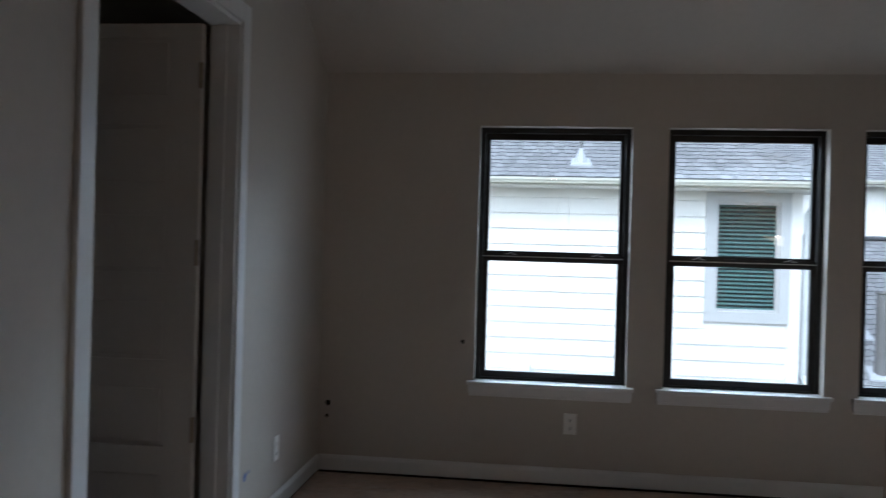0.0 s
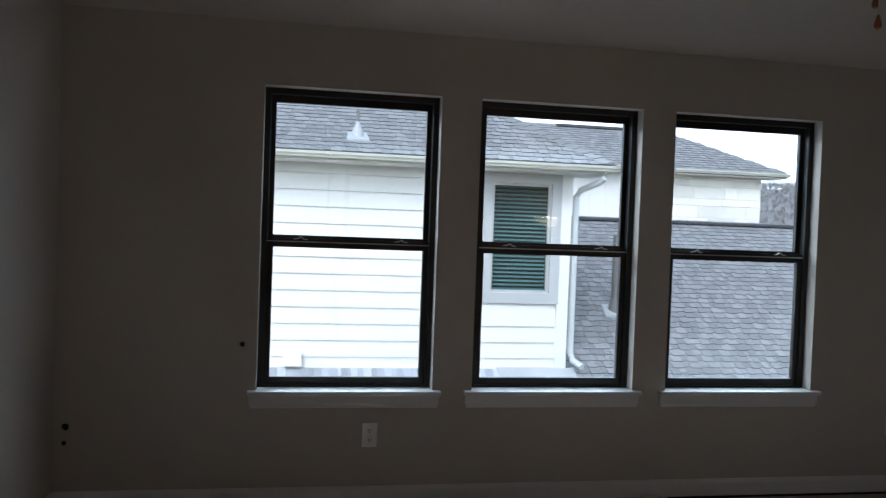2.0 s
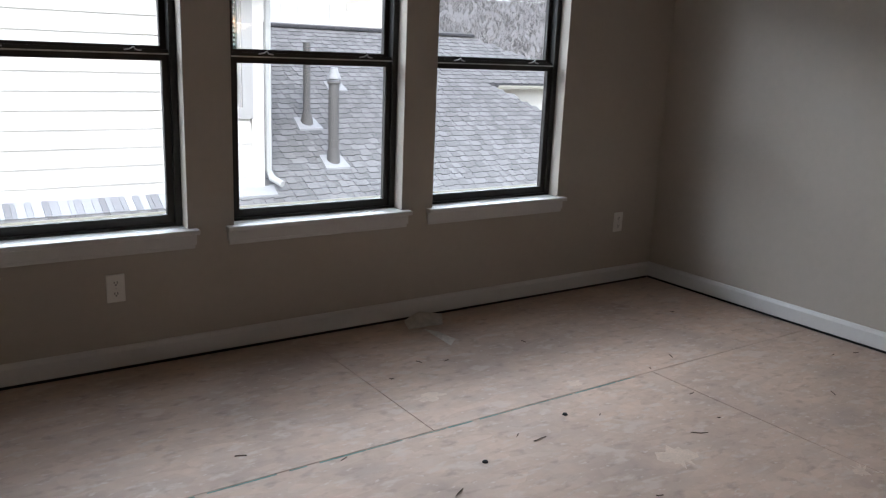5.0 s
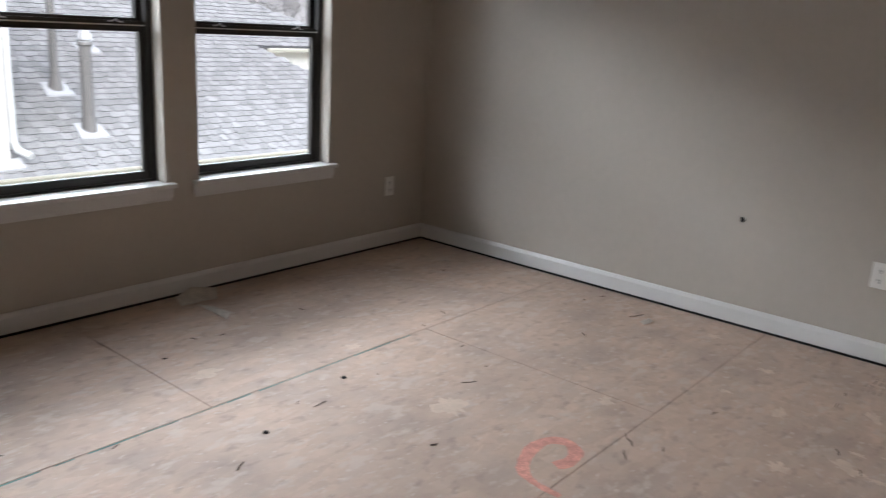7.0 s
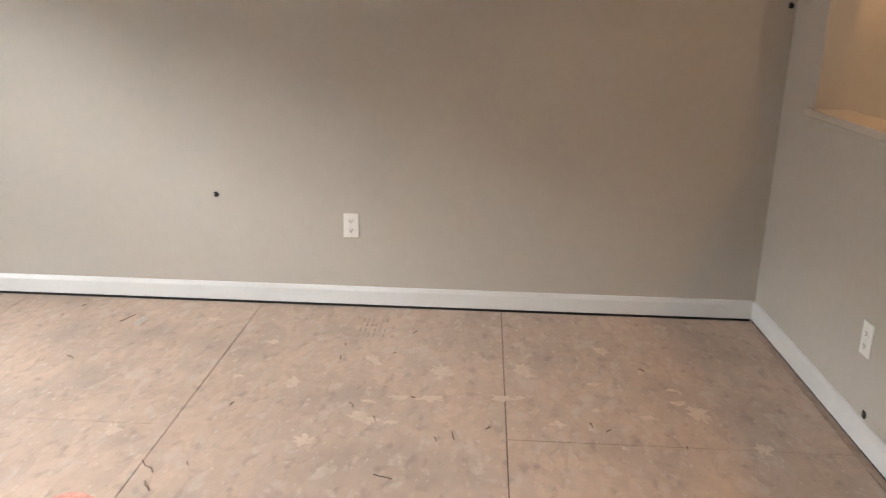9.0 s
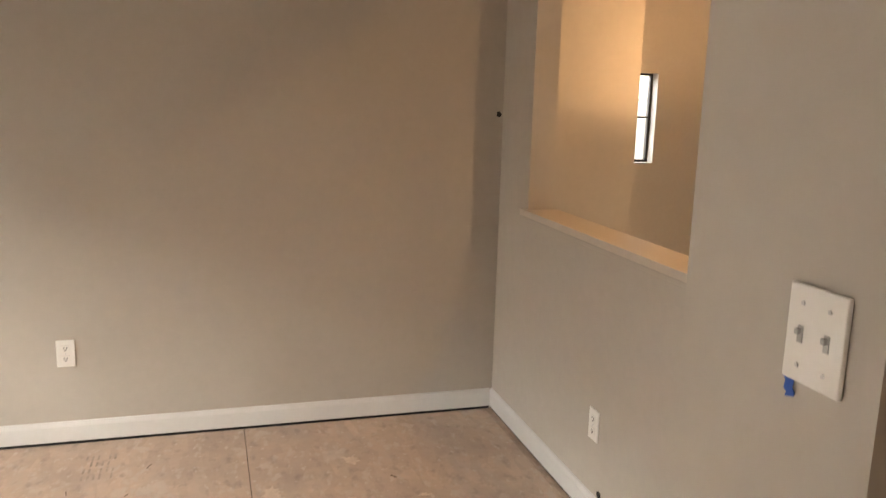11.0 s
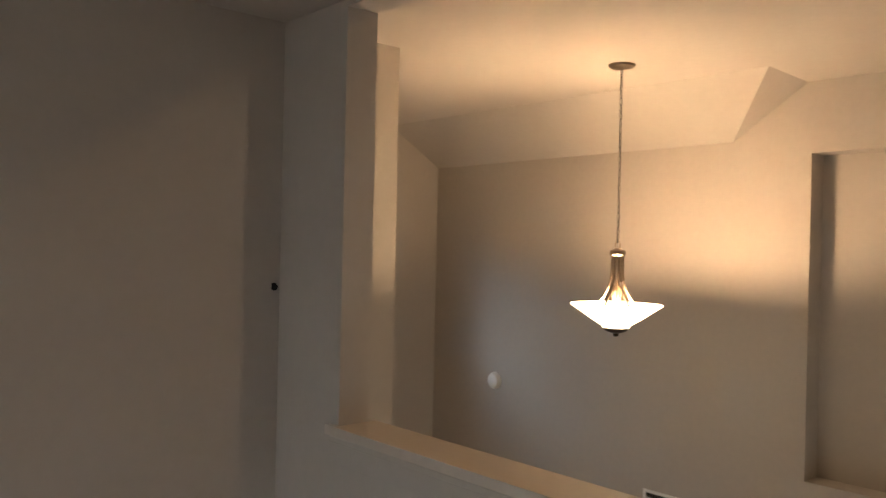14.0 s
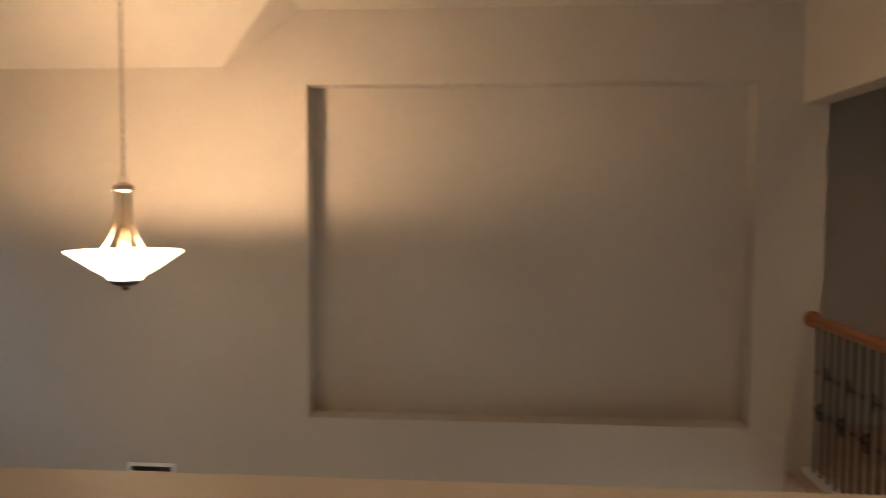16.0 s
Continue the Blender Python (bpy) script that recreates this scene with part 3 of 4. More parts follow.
def switch_plate(x, y, z, rz, n):
    e = base("switch_plate", 0, 0, 0, "white unfinished multi-gang switch plate on the wall end", "switch")
    w, hh = 0.034 * n + 0.006, 0.047
    bm = bmesh.new()
    box(bm, -w / 2, w / 2, -0.006, 0.0, -hh, hh, bevel=0.002)
    part("plate", bm, M_PLATE, e)
    for k in range(n):
        cx = (k - (n - 1) / 2) * 0.034
        bm = bmesh.new()
        box(bm, cx - 0.0032, cx + 0.0032, -0.0072, -0.006, -0.008, 0.008)
        box(bm, cx - 0.0025, cx + 0.0025, -0.012, -0.0072, 0.000, 0.006, bevel=0.001)
        part("toggle", bm, M_EXTRIM, e, "grey toggle")
        for dz in (-0.030, 0.030):
            bm = bmesh.new()
            tube(bm, [(cx, -0.0058, dz), (cx, -0.0075, dz)], 0.0022, 6)
            part("screw", bm, M_SILVER, e)
    return to_wall(e, x, y, z, rz)


switch_plate(0.776, PY + 0.0006, 1.400, 180, 2)


def wall_hole(x, y, z, rz, r, label):
    """A small ragged hole or dark plug in the drywall."""
    bm = bmesh.new()
    pts = [(r * (1 + 0.25 * math.sin(2.3 * k + x * 7)) * math.cos(k * math.pi / 4), r * (1.2 + 0.2 * math.cos(1.7 * k)) * math.sin(k * math.pi / 4)) for k in range(8)]
    a = [bm.verts.new((u, -0.0035, v)) for u, v in pts]
    b = [bm.verts.new((u * 1.1, 0.0, v * 1.1)) for u, v in pts]
    bm.faces.new(a)
    for k in range(8):
        bm.faces.new([a[k], a[(k + 1) % 8], b[(k + 1) % 8], b[k]])
    o = tagged(obj("wiring_plug", bm, M_BLACK), label, "wire hole", "wall holes")
    return to_wall(o, x, y, z, rz)


wall_hole(-0.072, -0.0006, 0.832, 0, 0.011, "small black cable stub in the window wall")
wall_hole(-0.89, -0.0006, 0.424, 0, 0.015, "black cable stub low in the corner")
wall_hole(-0.895, -0.0006, 0.345, 0, 0.010, "faint dark mark below a cable stub")
wall_hole(XE - 0.0006, -2.178, 0.564, -90, 0.012, "small dark cable hole in the side wall")
wall_hole(XE - 0.0006, -4.842, 1.512, -90, 0.012, "small dark cable hole beside the corner")
wall_hole(2.73, YS + 0.0006, 0.128, 180, 0.013, "small dark cable hole above the baseboard")


def tape(x, y, z, rz, w, h, tilt):
    bm = bmesh.new()
    n = 5
    f, b = [], []
    for k in range(n + 1):
        v = -h / 2 + h * k / n
        curl = 0.0012 + 0.006 * max(0, (0.4 - k / n)) ** 2
        for sx, lst in ((-1, f), (1, b)):
            lst.append(bm.verts.new((sx * w / 2 + 0.002 * math.sin(k * 2.1), -curl, v)))
    for k in range(n):
        bm.faces.new([f[k], b[k], b[k + 1], f[k + 1]])
    geo = bmesh.ops.extrude_face_region(bm, geom=bm.faces[:])
    bmesh.ops.translate(bm, verts=[v for v in geo["geom"] if isinstance(v, bmesh.types.BMVert)], vec=(0, 0.0007, 0))
    o = tagged(obj("masking_tape", bm, M_TAPE), "torn strip of blue masking tape stuck on the wall", "tape")
    o.matrix_world = pose(x, y, z, 0, tilt, rz)
    return o


tape(XW + 0.0008, -1.25, 0.315, 90, 0.026, 0.036, 35)
tape(0.806, PY + 0.0008, 1.344, 180, 0.012, 0.020, -15)
tape(XW + 0.0008, -1.205, 0.325, 90, 0.010, 0.016, 60)


# ---- pendant in the stairwell ----
def pendant(x, y):
    p = base("pendant_lamp", x, y, HF, "lit bowl pendant of frosted glass with brushed nickel arms and chain", "pendant lamp")
    zr, zt, zb = 1.352, 1.668, 1.179           # rim, hub top, finial tip
    bm = bmesh.new()
    lathe(bm, [(0.0, HF - 0.030), (0.02, HF - 0.030), (0.055, HF - 0.024), (0.074, HF - 0.014), (0.078, HF - 0.004), (0.078, HF - 0.0006), (0.0, HF - 0.0006)], x, y)
    part("canopy", bm, M_STEEL, p, smooth=True)
    # chain
    n, z0, z1 = 24, zt + 0.045, HF - 0.028
    step = (z1 - z0) / n
    for k in range(n):
        zc = z0 + (k + 0.5) * step
        bm = bmesh.new()
        pts = []
        for j in range(12):
            a = j * math.pi / 6
            u, v = 0.0085 * math.cos(a), (step * 0.62) * math.sin(a)
            pts.append((x + (u if k % 2 else 0), y + (0 if k % 2 else u), zc + v))
        tube(bm, pts, 0.0017, 5, closed=True)
        part("link", bm, M_CHAIN, p)
    bm = bmesh.new()
    tube(bm, [(x + 0.003 * math.sin(k * 0.9), y + 0.003 * math.cos(k * 0.9), z0 - 0.03 + (z1 - z0 + 0.03) * k / 24) for k in range(25)], 0.0012, 5)
    part("cord", bm, M_CHAIN, p, "thin dark cord woven through the chain")
    bm = bmesh.new()
    tube(bm, [(x + 0.017 * math.cos(k * math.pi / 8), y, zt + 0.028 + 0.026 * math.sin(k * math.pi / 8)) for k in range(16)], 0.0035, 6, closed=True)
    part("loop", bm, M_STEEL, p)
    bm = bmesh.new()
    lathe(bm, [(0.0, zt + 0.012), (0.02, zt + 0.010), (0.030, zt), (0.046, zt - 0.004), (0.048, zt - 0.026), (0.044, zt - 0.031), (0.040, zt - 0.038), (0.0, zt - 0.038)], x, y)
    part("hub", bm, M_STEEL, p, smooth=True)
    bm = bmesh.new()
    lathe(bm, [(0.0, zt - 0.038), (0.014, zt - 0.038), (0.014, zr + 0.10), (0.0, zr + 0.10)], x, y, 16)
    part("stem", bm, M_STEEL, p, smooth=True)
    for k in range(5):
        a = k * 2 * math.pi / 5 + 0.35
        pts = []
        for j in range(13):
            s = j / 12
            r = 0.032 + 0.004 * s + 0.082 * max(0.0, (s - 0.35) / 0.65) ** 1.9
            z = zt - 0.036 - s * (zt - 0.036 - zr + 0.012)
            pts.append((x + r * math.cos(a), y + r * math.sin(a), z))
        bm = bmesh.new()
        tube(bm, pts, 0.0075, 8)
        part("arm", bm, M_STEEL, p, smooth=True)
    bm = bmesh.new()
    prof = [(0.060, zr - 0.139), (0.078, zr - 0.137), (0.084, zr - 0.124), (0.145, zr - 0.088), (0.205, zr - 0.046), (0.250, zr - 0.016), (0.265, zr - 0.006), (0.265, zr),
            (0.257, zr), (0.242, zr - 0.014), (0.198, zr - 0.040), (0.140, zr - 0.080), (0.08, zr - 0.116), (0.060, zr - 0.124)]
    lathe(bm, prof, x, y, 48)
    part("shade", bm, M_BOWL, p, "frosted glass bowl shade, glowing", smooth=True)
    bm = bmesh.new()
    lathe(bm, [(0.0, zr - 0.122), (0.059, zr - 0.122), (0.074, zr - 0.1395), (0.070, zr - 0.150), (0.046, zr - 0.164), (0.018, zr - 0.170), (0.014, zr - 0.176), (0.018, zr - 0.182), (0.008, zr - 0.190), (0.0, zr - 0.191)], x, y)
    part("finial", bm, M_FIN, p, smooth=True)
    bm = bmesh.new()
    lathe(bm, [(0.0, zr + 0.11), (0.022, zr + 0.105), (0.03, zr + 0.07), (0.018, zr - 0.02), (0.014, zr - 0.03), (0.0, zr - 0.03)], x, y, 16)
    part("socket_cluster", bm, M_STEEL, p, smooth=True)


pendant(*LAMP)


def chime(x, z):
    e = base("wall_detector", x, YC, z, "round white detector on the stairwell wall", "detector")
    tmp = bmesh.new()
    lathe(tmp, [(0.0, 0.050), (0.040, 0.048), (0.060, 0.036), (0.066, 0.018)], 0, 0, 28)
    tmp.transform(Matrix.Translation((x, YC, z)) @ Matrix.Rotation(radians(-90), 4, "X"))
    part("cover", tmp, M_PLATE, e, smooth=True)
    tmp = bmesh.new()
    lathe(tmp, [(0.0, 0.0184), (0.072, 0.018), (0.074, 0.002), (0.0, 0.002)], 0, 0, 28)
    tmp.transform(Matrix.Translation((x, YC, z)) @ Matrix.Rotation(radians(-90), 4, "X"))
    part("base_ring", tmp, M_PLATE, e, smooth=True)


chime(SMK[0], SMK[1])


def register(x0, x1, z0, z1):
    e = base("wall_vent", (x0 + x1) / 2, YC, z0, "white metal air register with dark slots", "vent")
    part("frame", slab(x0, x1, z0, z1, [(x0 + 0.022, x1 - 0.022, z0 + 0.02, z1 - 0.02)], lambda u, v, t: (u, t, v), YC + 0.0006, YC + 0.012), M_PLATE, e)
    part("backing", bmbox(x0 + 0.02, x1 - 0.02, YC + 0.0006, YC + 0.002, z0 + 0.018, z1 - 0.018), M_BLACK, e)
    n = 12
    for k in range(n):
        cx = x0 + 0.022 + (x1 - x0 - 0.044) * (k + 0.5) / n
        part("slat", bmbox(cx - 0.0015, cx + 0.0015, YC + 0.003, YC + 0.010, z0 + 0.02, z1 - 0.02), M_STEEL, e)


register(*VENT)


def railing():
    r = base("stair_railing", RX, (YC + YS) / 2, 0, "oak handrail with black iron balusters along the hall", "railing")
    bm = bmesh.new()
    prof = [(-0.022, -0.028), (0.022, -0.028), (0.030, -0.008), (0.030, 0.012), (0.018, 0.026), (-0.018, 0.026), (-0.030, 0.012), (-0.030, -0.008)]
    ends = [[bm.verts.new((RX + u, y, RZ + v)) for u, v in prof] for y in (YC + 0.02, YS - 0.116)]
    for k in range(8):
        bm.faces.new([ends[0][k], ends[0][(k + 1) % 8], ends[1][(k + 1) % 8], ends[1][k]])
    bm.faces.new(ends[0])
    bm.faces.new(ends[1])
    part("handrail", bm, M_OAK, r)
    tmp = bmesh.new()
    lathe(tmp, [(0.0, 0.022), (0.040, 0.020), (0.050, 0.012), (0.050, 0.0006), (0.0, 0.0006)], 0, 0, 20)
    tmp.transform(Matrix.Translation((RX, YC, RZ - 0.002)) @ Matrix.Rotation(radians(-90), 4, "X"))
    part("rosette", tmp, M_OAK, r, "round oak wall rosette", smooth=True)
    part("shoe", bmbox(RX - 0.035, RX + 0.035, YC + 0.001, YS - 0.116, 0.0, 0.03), M_TRIM, r, "white painted shoe rail")
    n = 36
    for k in range(n):
        y = YC + 0.10 + k * 0.100
        if y > YS - 0.2:
            break
        bm = bmesh.new()
        box(bm, RX - 0.0065, RX + 0.0065, y - 0.0065, y + 0.0065, 0.03, RZ - 0.027)
        part("baluster", bm, M_IRON, r)
        if k % 3 == 1:
            for sgn in (-1, 1):
                bm = bmesh.new()
                pts = []
                for j in range(22):
                    a = j / 21 * 2.6 * math.pi
                    rad = 0.050 * (1 - j / 26)
                    pts.append((RX + 0.004, y + sgn * 0.028 + rad * math.cos(a) * 0.6, 0.50 + sgn * 0.11 + rad * math.sin(a) * 1.4))
                tube(bm, pts, 0.0055, 6)
                part("scroll", bm, M_IRON, r)
        for zc in (0.40, 0.62):
            if k % 3 != 1:
                bm = bmesh.new()
                box(bm, RX - 0.011, RX + 0.011, y - 0.011, y + 0.011, zc - 0.014, zc + 0.014, bevel=0.003)
                part("collar", bm, M_IRON, r)


railing()
setting(obj("stair_stringer", bmbox(RX - 0.04, RX + 0.06, YC + 0.001, YS - 0.116, -0.3, -0.001), M_TRIM), "white fascia below the railing", "trim")


def stair_window():
    w = base("window_4", XR + 0.1, (SW0 + SW1) / 2, SZ0, "small dark framed stairwell window, closed", "window", kind="structure")
    a, b, c, d = SW0, SW1, SZ0, SZ1
    part("window_frame", slab(a, b, c, d, [(a + 0.025, b - 0.025, c + 0.025, c + 0.43), (a + 0.025, b - 0.025, c + 0.445, d - 0.025)], lambda u, v, t: (t, u, v), XR + 0.10, XR + 0.145), M_BRONZE, w)
    g = part("pane", bmbox(XR + 0.118, XR + 0.124, a + 0.03, b - 0.03, c + 0.03, d - 0.03), M_GLASS, w)
    g.visible_shadow = False


stair_window()


# ---- ceiling fan ----
def ceiling_fan(x, y):
    f = base("ceiling_fan", x, y, HF, "white ceiling fan at rest with two wooden pull fobs", "ceiling fan")
    bm = bmesh.new()
    lathe(bm, [(0.0, HF - 0.0006), (0.075, HF - 0.0006), (0.080, HF - 0.02), (0.05, HF - 0.06), (0.05, HF - 0.075), (0.12, HF - 0.09), (0.135, HF - 0.12), (0.13, HF - 0.17), (0.09, HF - 0.20), (0.06, HF - 0.235), (0.0, HF - 0.24)], x, y)
    part("motor", bm, M_TRIM, f, smooth=True)
    for k in range(5):
        a = k * 2 * math.pi / 5 + 0.9
        bm = bmesh.new()
        box(bm, 0.17, 0.62, -0.062, 0.062, -0.004, 0.004, bevel=0.003)
        bm.transform(Matrix.Translation((x, y, HF - 0.130)) @ Matrix.Rotation(a, 4, "Z") @ Matrix.Rotation(radians(11), 4, "X"))
        bl = part("blade", bm, M_TRIM, f)
        bm = bmesh.new()
        box(bm, 0.10, 0.24, -0.018, 0.018, -0.012, -0.005, bevel=0.002)
        bm.transform(Matrix.Translation((x, y, HF - 0.130)) @ Matrix.Rotation(a, 4, "Z") @ Matrix.Rotation(radians(11), 4, "X"))
        part("blade_iron", bm, M_STEEL, bl)
    for dx, dy, zl in ((-0.03, 0.02, FOBZ), (-0.060, -0.03, FOBZ - 0.062)):
        bm = bmesh.new()
        tube(bm, [(x + dx, y + dy, HF - 0.22), (x + dx, y + dy, zl + 0.016)], 0.0012, 5)
        part("chain", bm, M_SILVER, f)
        bm = bmesh.new()
        lathe(bm, [(0.0, zl + 0.018), (0.003, zl + 0.016), (0.005, zl + 0.008), (0.0085, zl - 0.004), (0.0075, zl - 0.013), (0.0, zl - 0.018)], x + dx, y + dy, 14)
        part("fob", bm, M_FOB, f, "turned wooden pull fob", smooth=True)


ceiling_fan(*FAN)


def flush_light(x, y, h, label):
    e = base("ceiling_light", x, y, h, label, "ceiling light", "flush ceiling lights")
    bm = bmesh.new()
    lathe(bm, [(0.0, h - 0.0006), (0.09, h - 0.0006), (0.09, h - 0.014), (0.075, h - 0.022), (0.066, h - 0.018), (0.0, h - 0.018)], x, y, 24)
    part("rim", bm, M_TRIM, e, smooth=True)
    bm = bmesh.new()
    lathe(bm, [(0.0, h - 0.0185), (0.065, h - 0.0185), (0.062, h - 0.024), (0.0, h - 0.027)], x, y, 24)
    part("lens", bm, M_BOWL, e, "glowing frosted lens", smooth=True)


flush_light(0.56, -6.9, H, "small lit flush ceiling light in the hall")
flush_light(1.95, -5.47, HF, "small lit flush ceiling light above the stairwell")

# ---- outside: the neighbouring house ----
SLOPE = 0.5


def shingles(parent, inside, plane, x0, x1, y0, y1, course, tab, thick, facing="y"):
    """Overlapping shingle tabs on a roof plane z = plane(x, y), courses running along x."""
    rng = random.Random(7)
    verts, faces = [], []
    run = course / math.hypot(1, SLOPE)
    k, y = 0, y0
    while y < y1:
        x = x0 - rng.random() * tab
        tooth = True
        while x < x1:
            # laminated shingles: raised teeth of uneven width, with set-back gaps between them
            tooth = not tooth
            w = rng.uniform(0.09, 0.19) if tooth else rng.uniform(0.05, 0.13)
            a, b = x, x + w - 0.004
            x += w
            if not inside((a + b) / 2, y + run / 2):
                continue
            up = rng.uniform(0.003, 0.005) if tooth else 0.0
            lo = y - rng.choice((0, 0.006)) if tooth else y + rng.uniform(0.014, 0.024)
            i = len(verts)
            hi = y + run * 1.45
            for px, py, dz in ((a, lo, thick + up), (b, lo, thick + up), (b, hi, 0.004), (a, hi, 0.004), (a, lo, 0.0), (b, lo, 0.0)):
                verts.append((px, py, plane(px, py) + dz))
            faces += [(i, i + 1, i + 2, i + 3), (i + 4, i + 5, i + 1, i), (i + 4, i, i + 3), (i + 5, i + 2, i + 1)]
        y += run
        k += 1
    me = bpy.data.meshes.new("shingles")
    me.from_pydata(verts, [], faces)
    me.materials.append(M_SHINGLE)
    me.materials.append(M_FELT_EDGE)
    # tab tops keep the shingle colour; butt edges and sides take the darker one
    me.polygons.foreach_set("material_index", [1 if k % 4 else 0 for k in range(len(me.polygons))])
    ob = new("shingles", me)
    ob.parent = parent
    bpy.context.view_layer.update()
    ob.matrix_parent_inverse = parent.matrix_world.inverted()
    return tagged(ob, kind="stuff")


def deck(parent, pts, plane, thick=0.08):
    bm = bmesh.new()
    prism(bm, pts, plane, thick)
    return part("roof_deck", bm, M_FELT_EDGE, parent)


def gutter(parent, x0, x1, y, z, name="gutter"):
    bm = bmesh.new()
    prof = [(0.0, -0.07), (-0.075, -0.07), (-0.085, -0.05), (-0.105, -0.03), (-0.112, 0.0), (-0.104, 0.0), (-0.096, -0.028), (0.0, -0.06)]
    ends = [[bm.verts.new((x, y + u, z + v)) for u, v in prof] for x in (x0, x1)]
    n = len(prof)
    for k in range(n):
        bm.faces.new([ends[0][k], ends[0][(k + 1) % n], ends[1][(k + 1) % n], ends[1][k]])
    bm.faces.new(ends[0])
    bm.faces.new(ends[1])
    part(name, bm, M_GUTTER, parent)


HY, HX = 6.30, 3.80         # the house's near wall and its corner
house = base("neighbour_house", 0, HY, -3.3, "two-storey house with white lap siding and grey shingle roofs", "house")
WX0, WX1, WZ0, WZ1 = 2.71, 3.52, 0.63, 2.09
hw = part("wall", slab(-6.0, HX - 0.02, -3.3, 2.25, [(WX0, WX1, WZ0, WZ1)], lambda u, v, t: (u, t, v), HY + 0.012, HY + 0.2), M_SIDING, house)


def lap(x0, x1, z, e):
    bm = bmesh.new()
    ps = [(HY + 0.008, z), (HY - 0.014, z), (HY - 0.014, z + 0.006), (HY + 0.006, z + e - 0.007), (HY + 0.012, z + e - 0.007)]
    L = [[bm.verts.new((x, y, q)) for y, q in ps] for x in (x0, x1)]
    for k in range(5):
        bm.faces.new([L[0][k], L[0][(k + 1) % 5], L[1][(k + 1) % 5], L[1][k]])
    bm.faces.new(L[0])
    bm.faces.new(L[1])
    part("plank", bm, M_SIDING, hw)


E_ = 0.213
z = -0.458
while z < 2.2:
    if z + E_ > WZ0 - 0.13 and z < WZ1 + 0.12:
        lap(-6.0, WX0 - 0.14, z, E_)
        lap(WX1 + 0.14, HX - 0.16, z, E_)
    else:
        lap(-6.0, HX - 0.16, z, E_)
    z += E_
part("corner_board", bmbox(HX - 0.16, HX, HY - 0.026, HY + 0.012, -0.42, 2.224), M_SIDING, house)
part("corner_board", bmbox(HX - 0.012, HX + 0.006, HY + 0.0125, HY + 0.14, -0.42, 2.224), M_SIDING, house)
part("side_wall", bmbox(HX - 0.2, HX - 0.0125, HY + 0.2, 12.8, -3.3, 2.25), M_SIDING, house)
part("soffit", bmbox(-6.0, 4.16, 5.825, HY + 0.3, 2.225, 2.25), M_SIDING, house)
part("fascia", bmbox(-6.0, 4.165, 5.79, 5.822, 2.235, 2.335), M_GUTTER, house)
gutter(house, -6.0, 4.18, 5.788, 2.325)


def house_window():
    w = part("window_trim", slab(WX0 - 0.14, WX1 + 0.14, WZ0 - 0.14, WZ1 + 0.13, [(WX0, WX1, WZ0, WZ1)], lambda u, v, t: (u, t, v), HY - 0.03, HY + 0.0), M_EXTRIM, house, "wide grey trim round a window with closed green blinds")
    part("sash", slab(WX0, WX1, WZ0, WZ1, [(WX0 + 0.035, WX1 - 0.035, WZ0 + 0.035, WZ1 - 0.035)], lambda u, v, t: (u, t, v), HY + 0.02, HY + 0.05), M_EXTRIM, w)
    n = 26
    for k in range(n):
        zc = WZ0 + 0.045 + (WZ1 - WZ0 - 0.09) * k / (n - 1)
        bm = bmesh.new()
        box(bm, WX0 + 0.03, WX1 - 0.03, -0.021, 0.021, -0.0015, 0.0015)
        bm.transform(Matrix.Translation((0, HY + 0.10, zc)) @ Matrix.Rotation(radians(38), 4, "X"))
        part("slat", bm, M_BLIND, w)
    part("room_dark", bmbox(WX0, WX1, HY + 0.16, HY + 0.17, WZ0, WZ1), M_ROOMDARK, w)
    g = part("pane", bmbox(WX0 + 0.03, WX1 - 0.03, HY + 0.032, HY + 0.036, WZ0 + 0.03, WZ1 - 0.03), M_GLASS, w)
    g.visible_shadow = False


house_window()
part("vent_hood", bmbox(0.06, 0.29, HY - 0.09, HY - 0.0125, -0.36, -0.17, bevel=0.008), M_PLATE, house, "white square vent hood")

# upper roof of the house with its hip
EV = (4.16, 5.80, 2.345)
up_plane = lambda x, y: EV[2] + SLOPE * (y - EV[1])
hip_x = lambda y: EV[0] - (y - EV[1]) * 0.69
up_in = lambda x, y: x < hip_x(y) - 0.02
deck(house, [(-6.0, 5.80), (EV[0], 5.80), (hip_x(10.6), 10.6), (-6.0, 10.6)], up_plane)
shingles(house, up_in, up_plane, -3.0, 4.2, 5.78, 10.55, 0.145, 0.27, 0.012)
bm = bmesh.new()
east = [Vector(EV), Vector((hip_x(10.6), 10.6, up_plane(0, 10.6))), Vector((hip_x(10.6) + 0.2, 13.0, up_plane(0, 10.6) - 0.4)), Vector((4.16, 13.0, 2.345))]
bm.faces.new([bm.verts.new(v) for v in east])
part("side_roof", bm, M_FELT_EDGE, house)
n = 34
for k in range(n):
    y = 5.80 + (10.6 - 5.80) * k / n
    y2 = 5.80 + (10.6 - 5.80) * (k + 1.15) / n
    bm = bmesh.new()
    vs = []
    for yy, dz in ((y, 0.026), (y2, 0.012)):
        x = hip_x(yy)
        zz = up_plane(0, yy)
        vs.append([bm.verts.new((x - 0.13, yy - 0.02, zz + dz - 0.012)), bm.verts.new((x, yy, zz + dz + 0.02)), bm.verts.new((x + 0.12, yy + 0.06, zz + dz - 0.05))])
    for j in range(2):
        bm.faces.new([vs[0][j], vs[0][j + 1], vs[1][j + 1], vs[1][j]])
    bm.faces.new([vs[0][0], vs[0][1], vs[0][2]])
    part("hip_shingle", bm, M_SHINGLE, house)


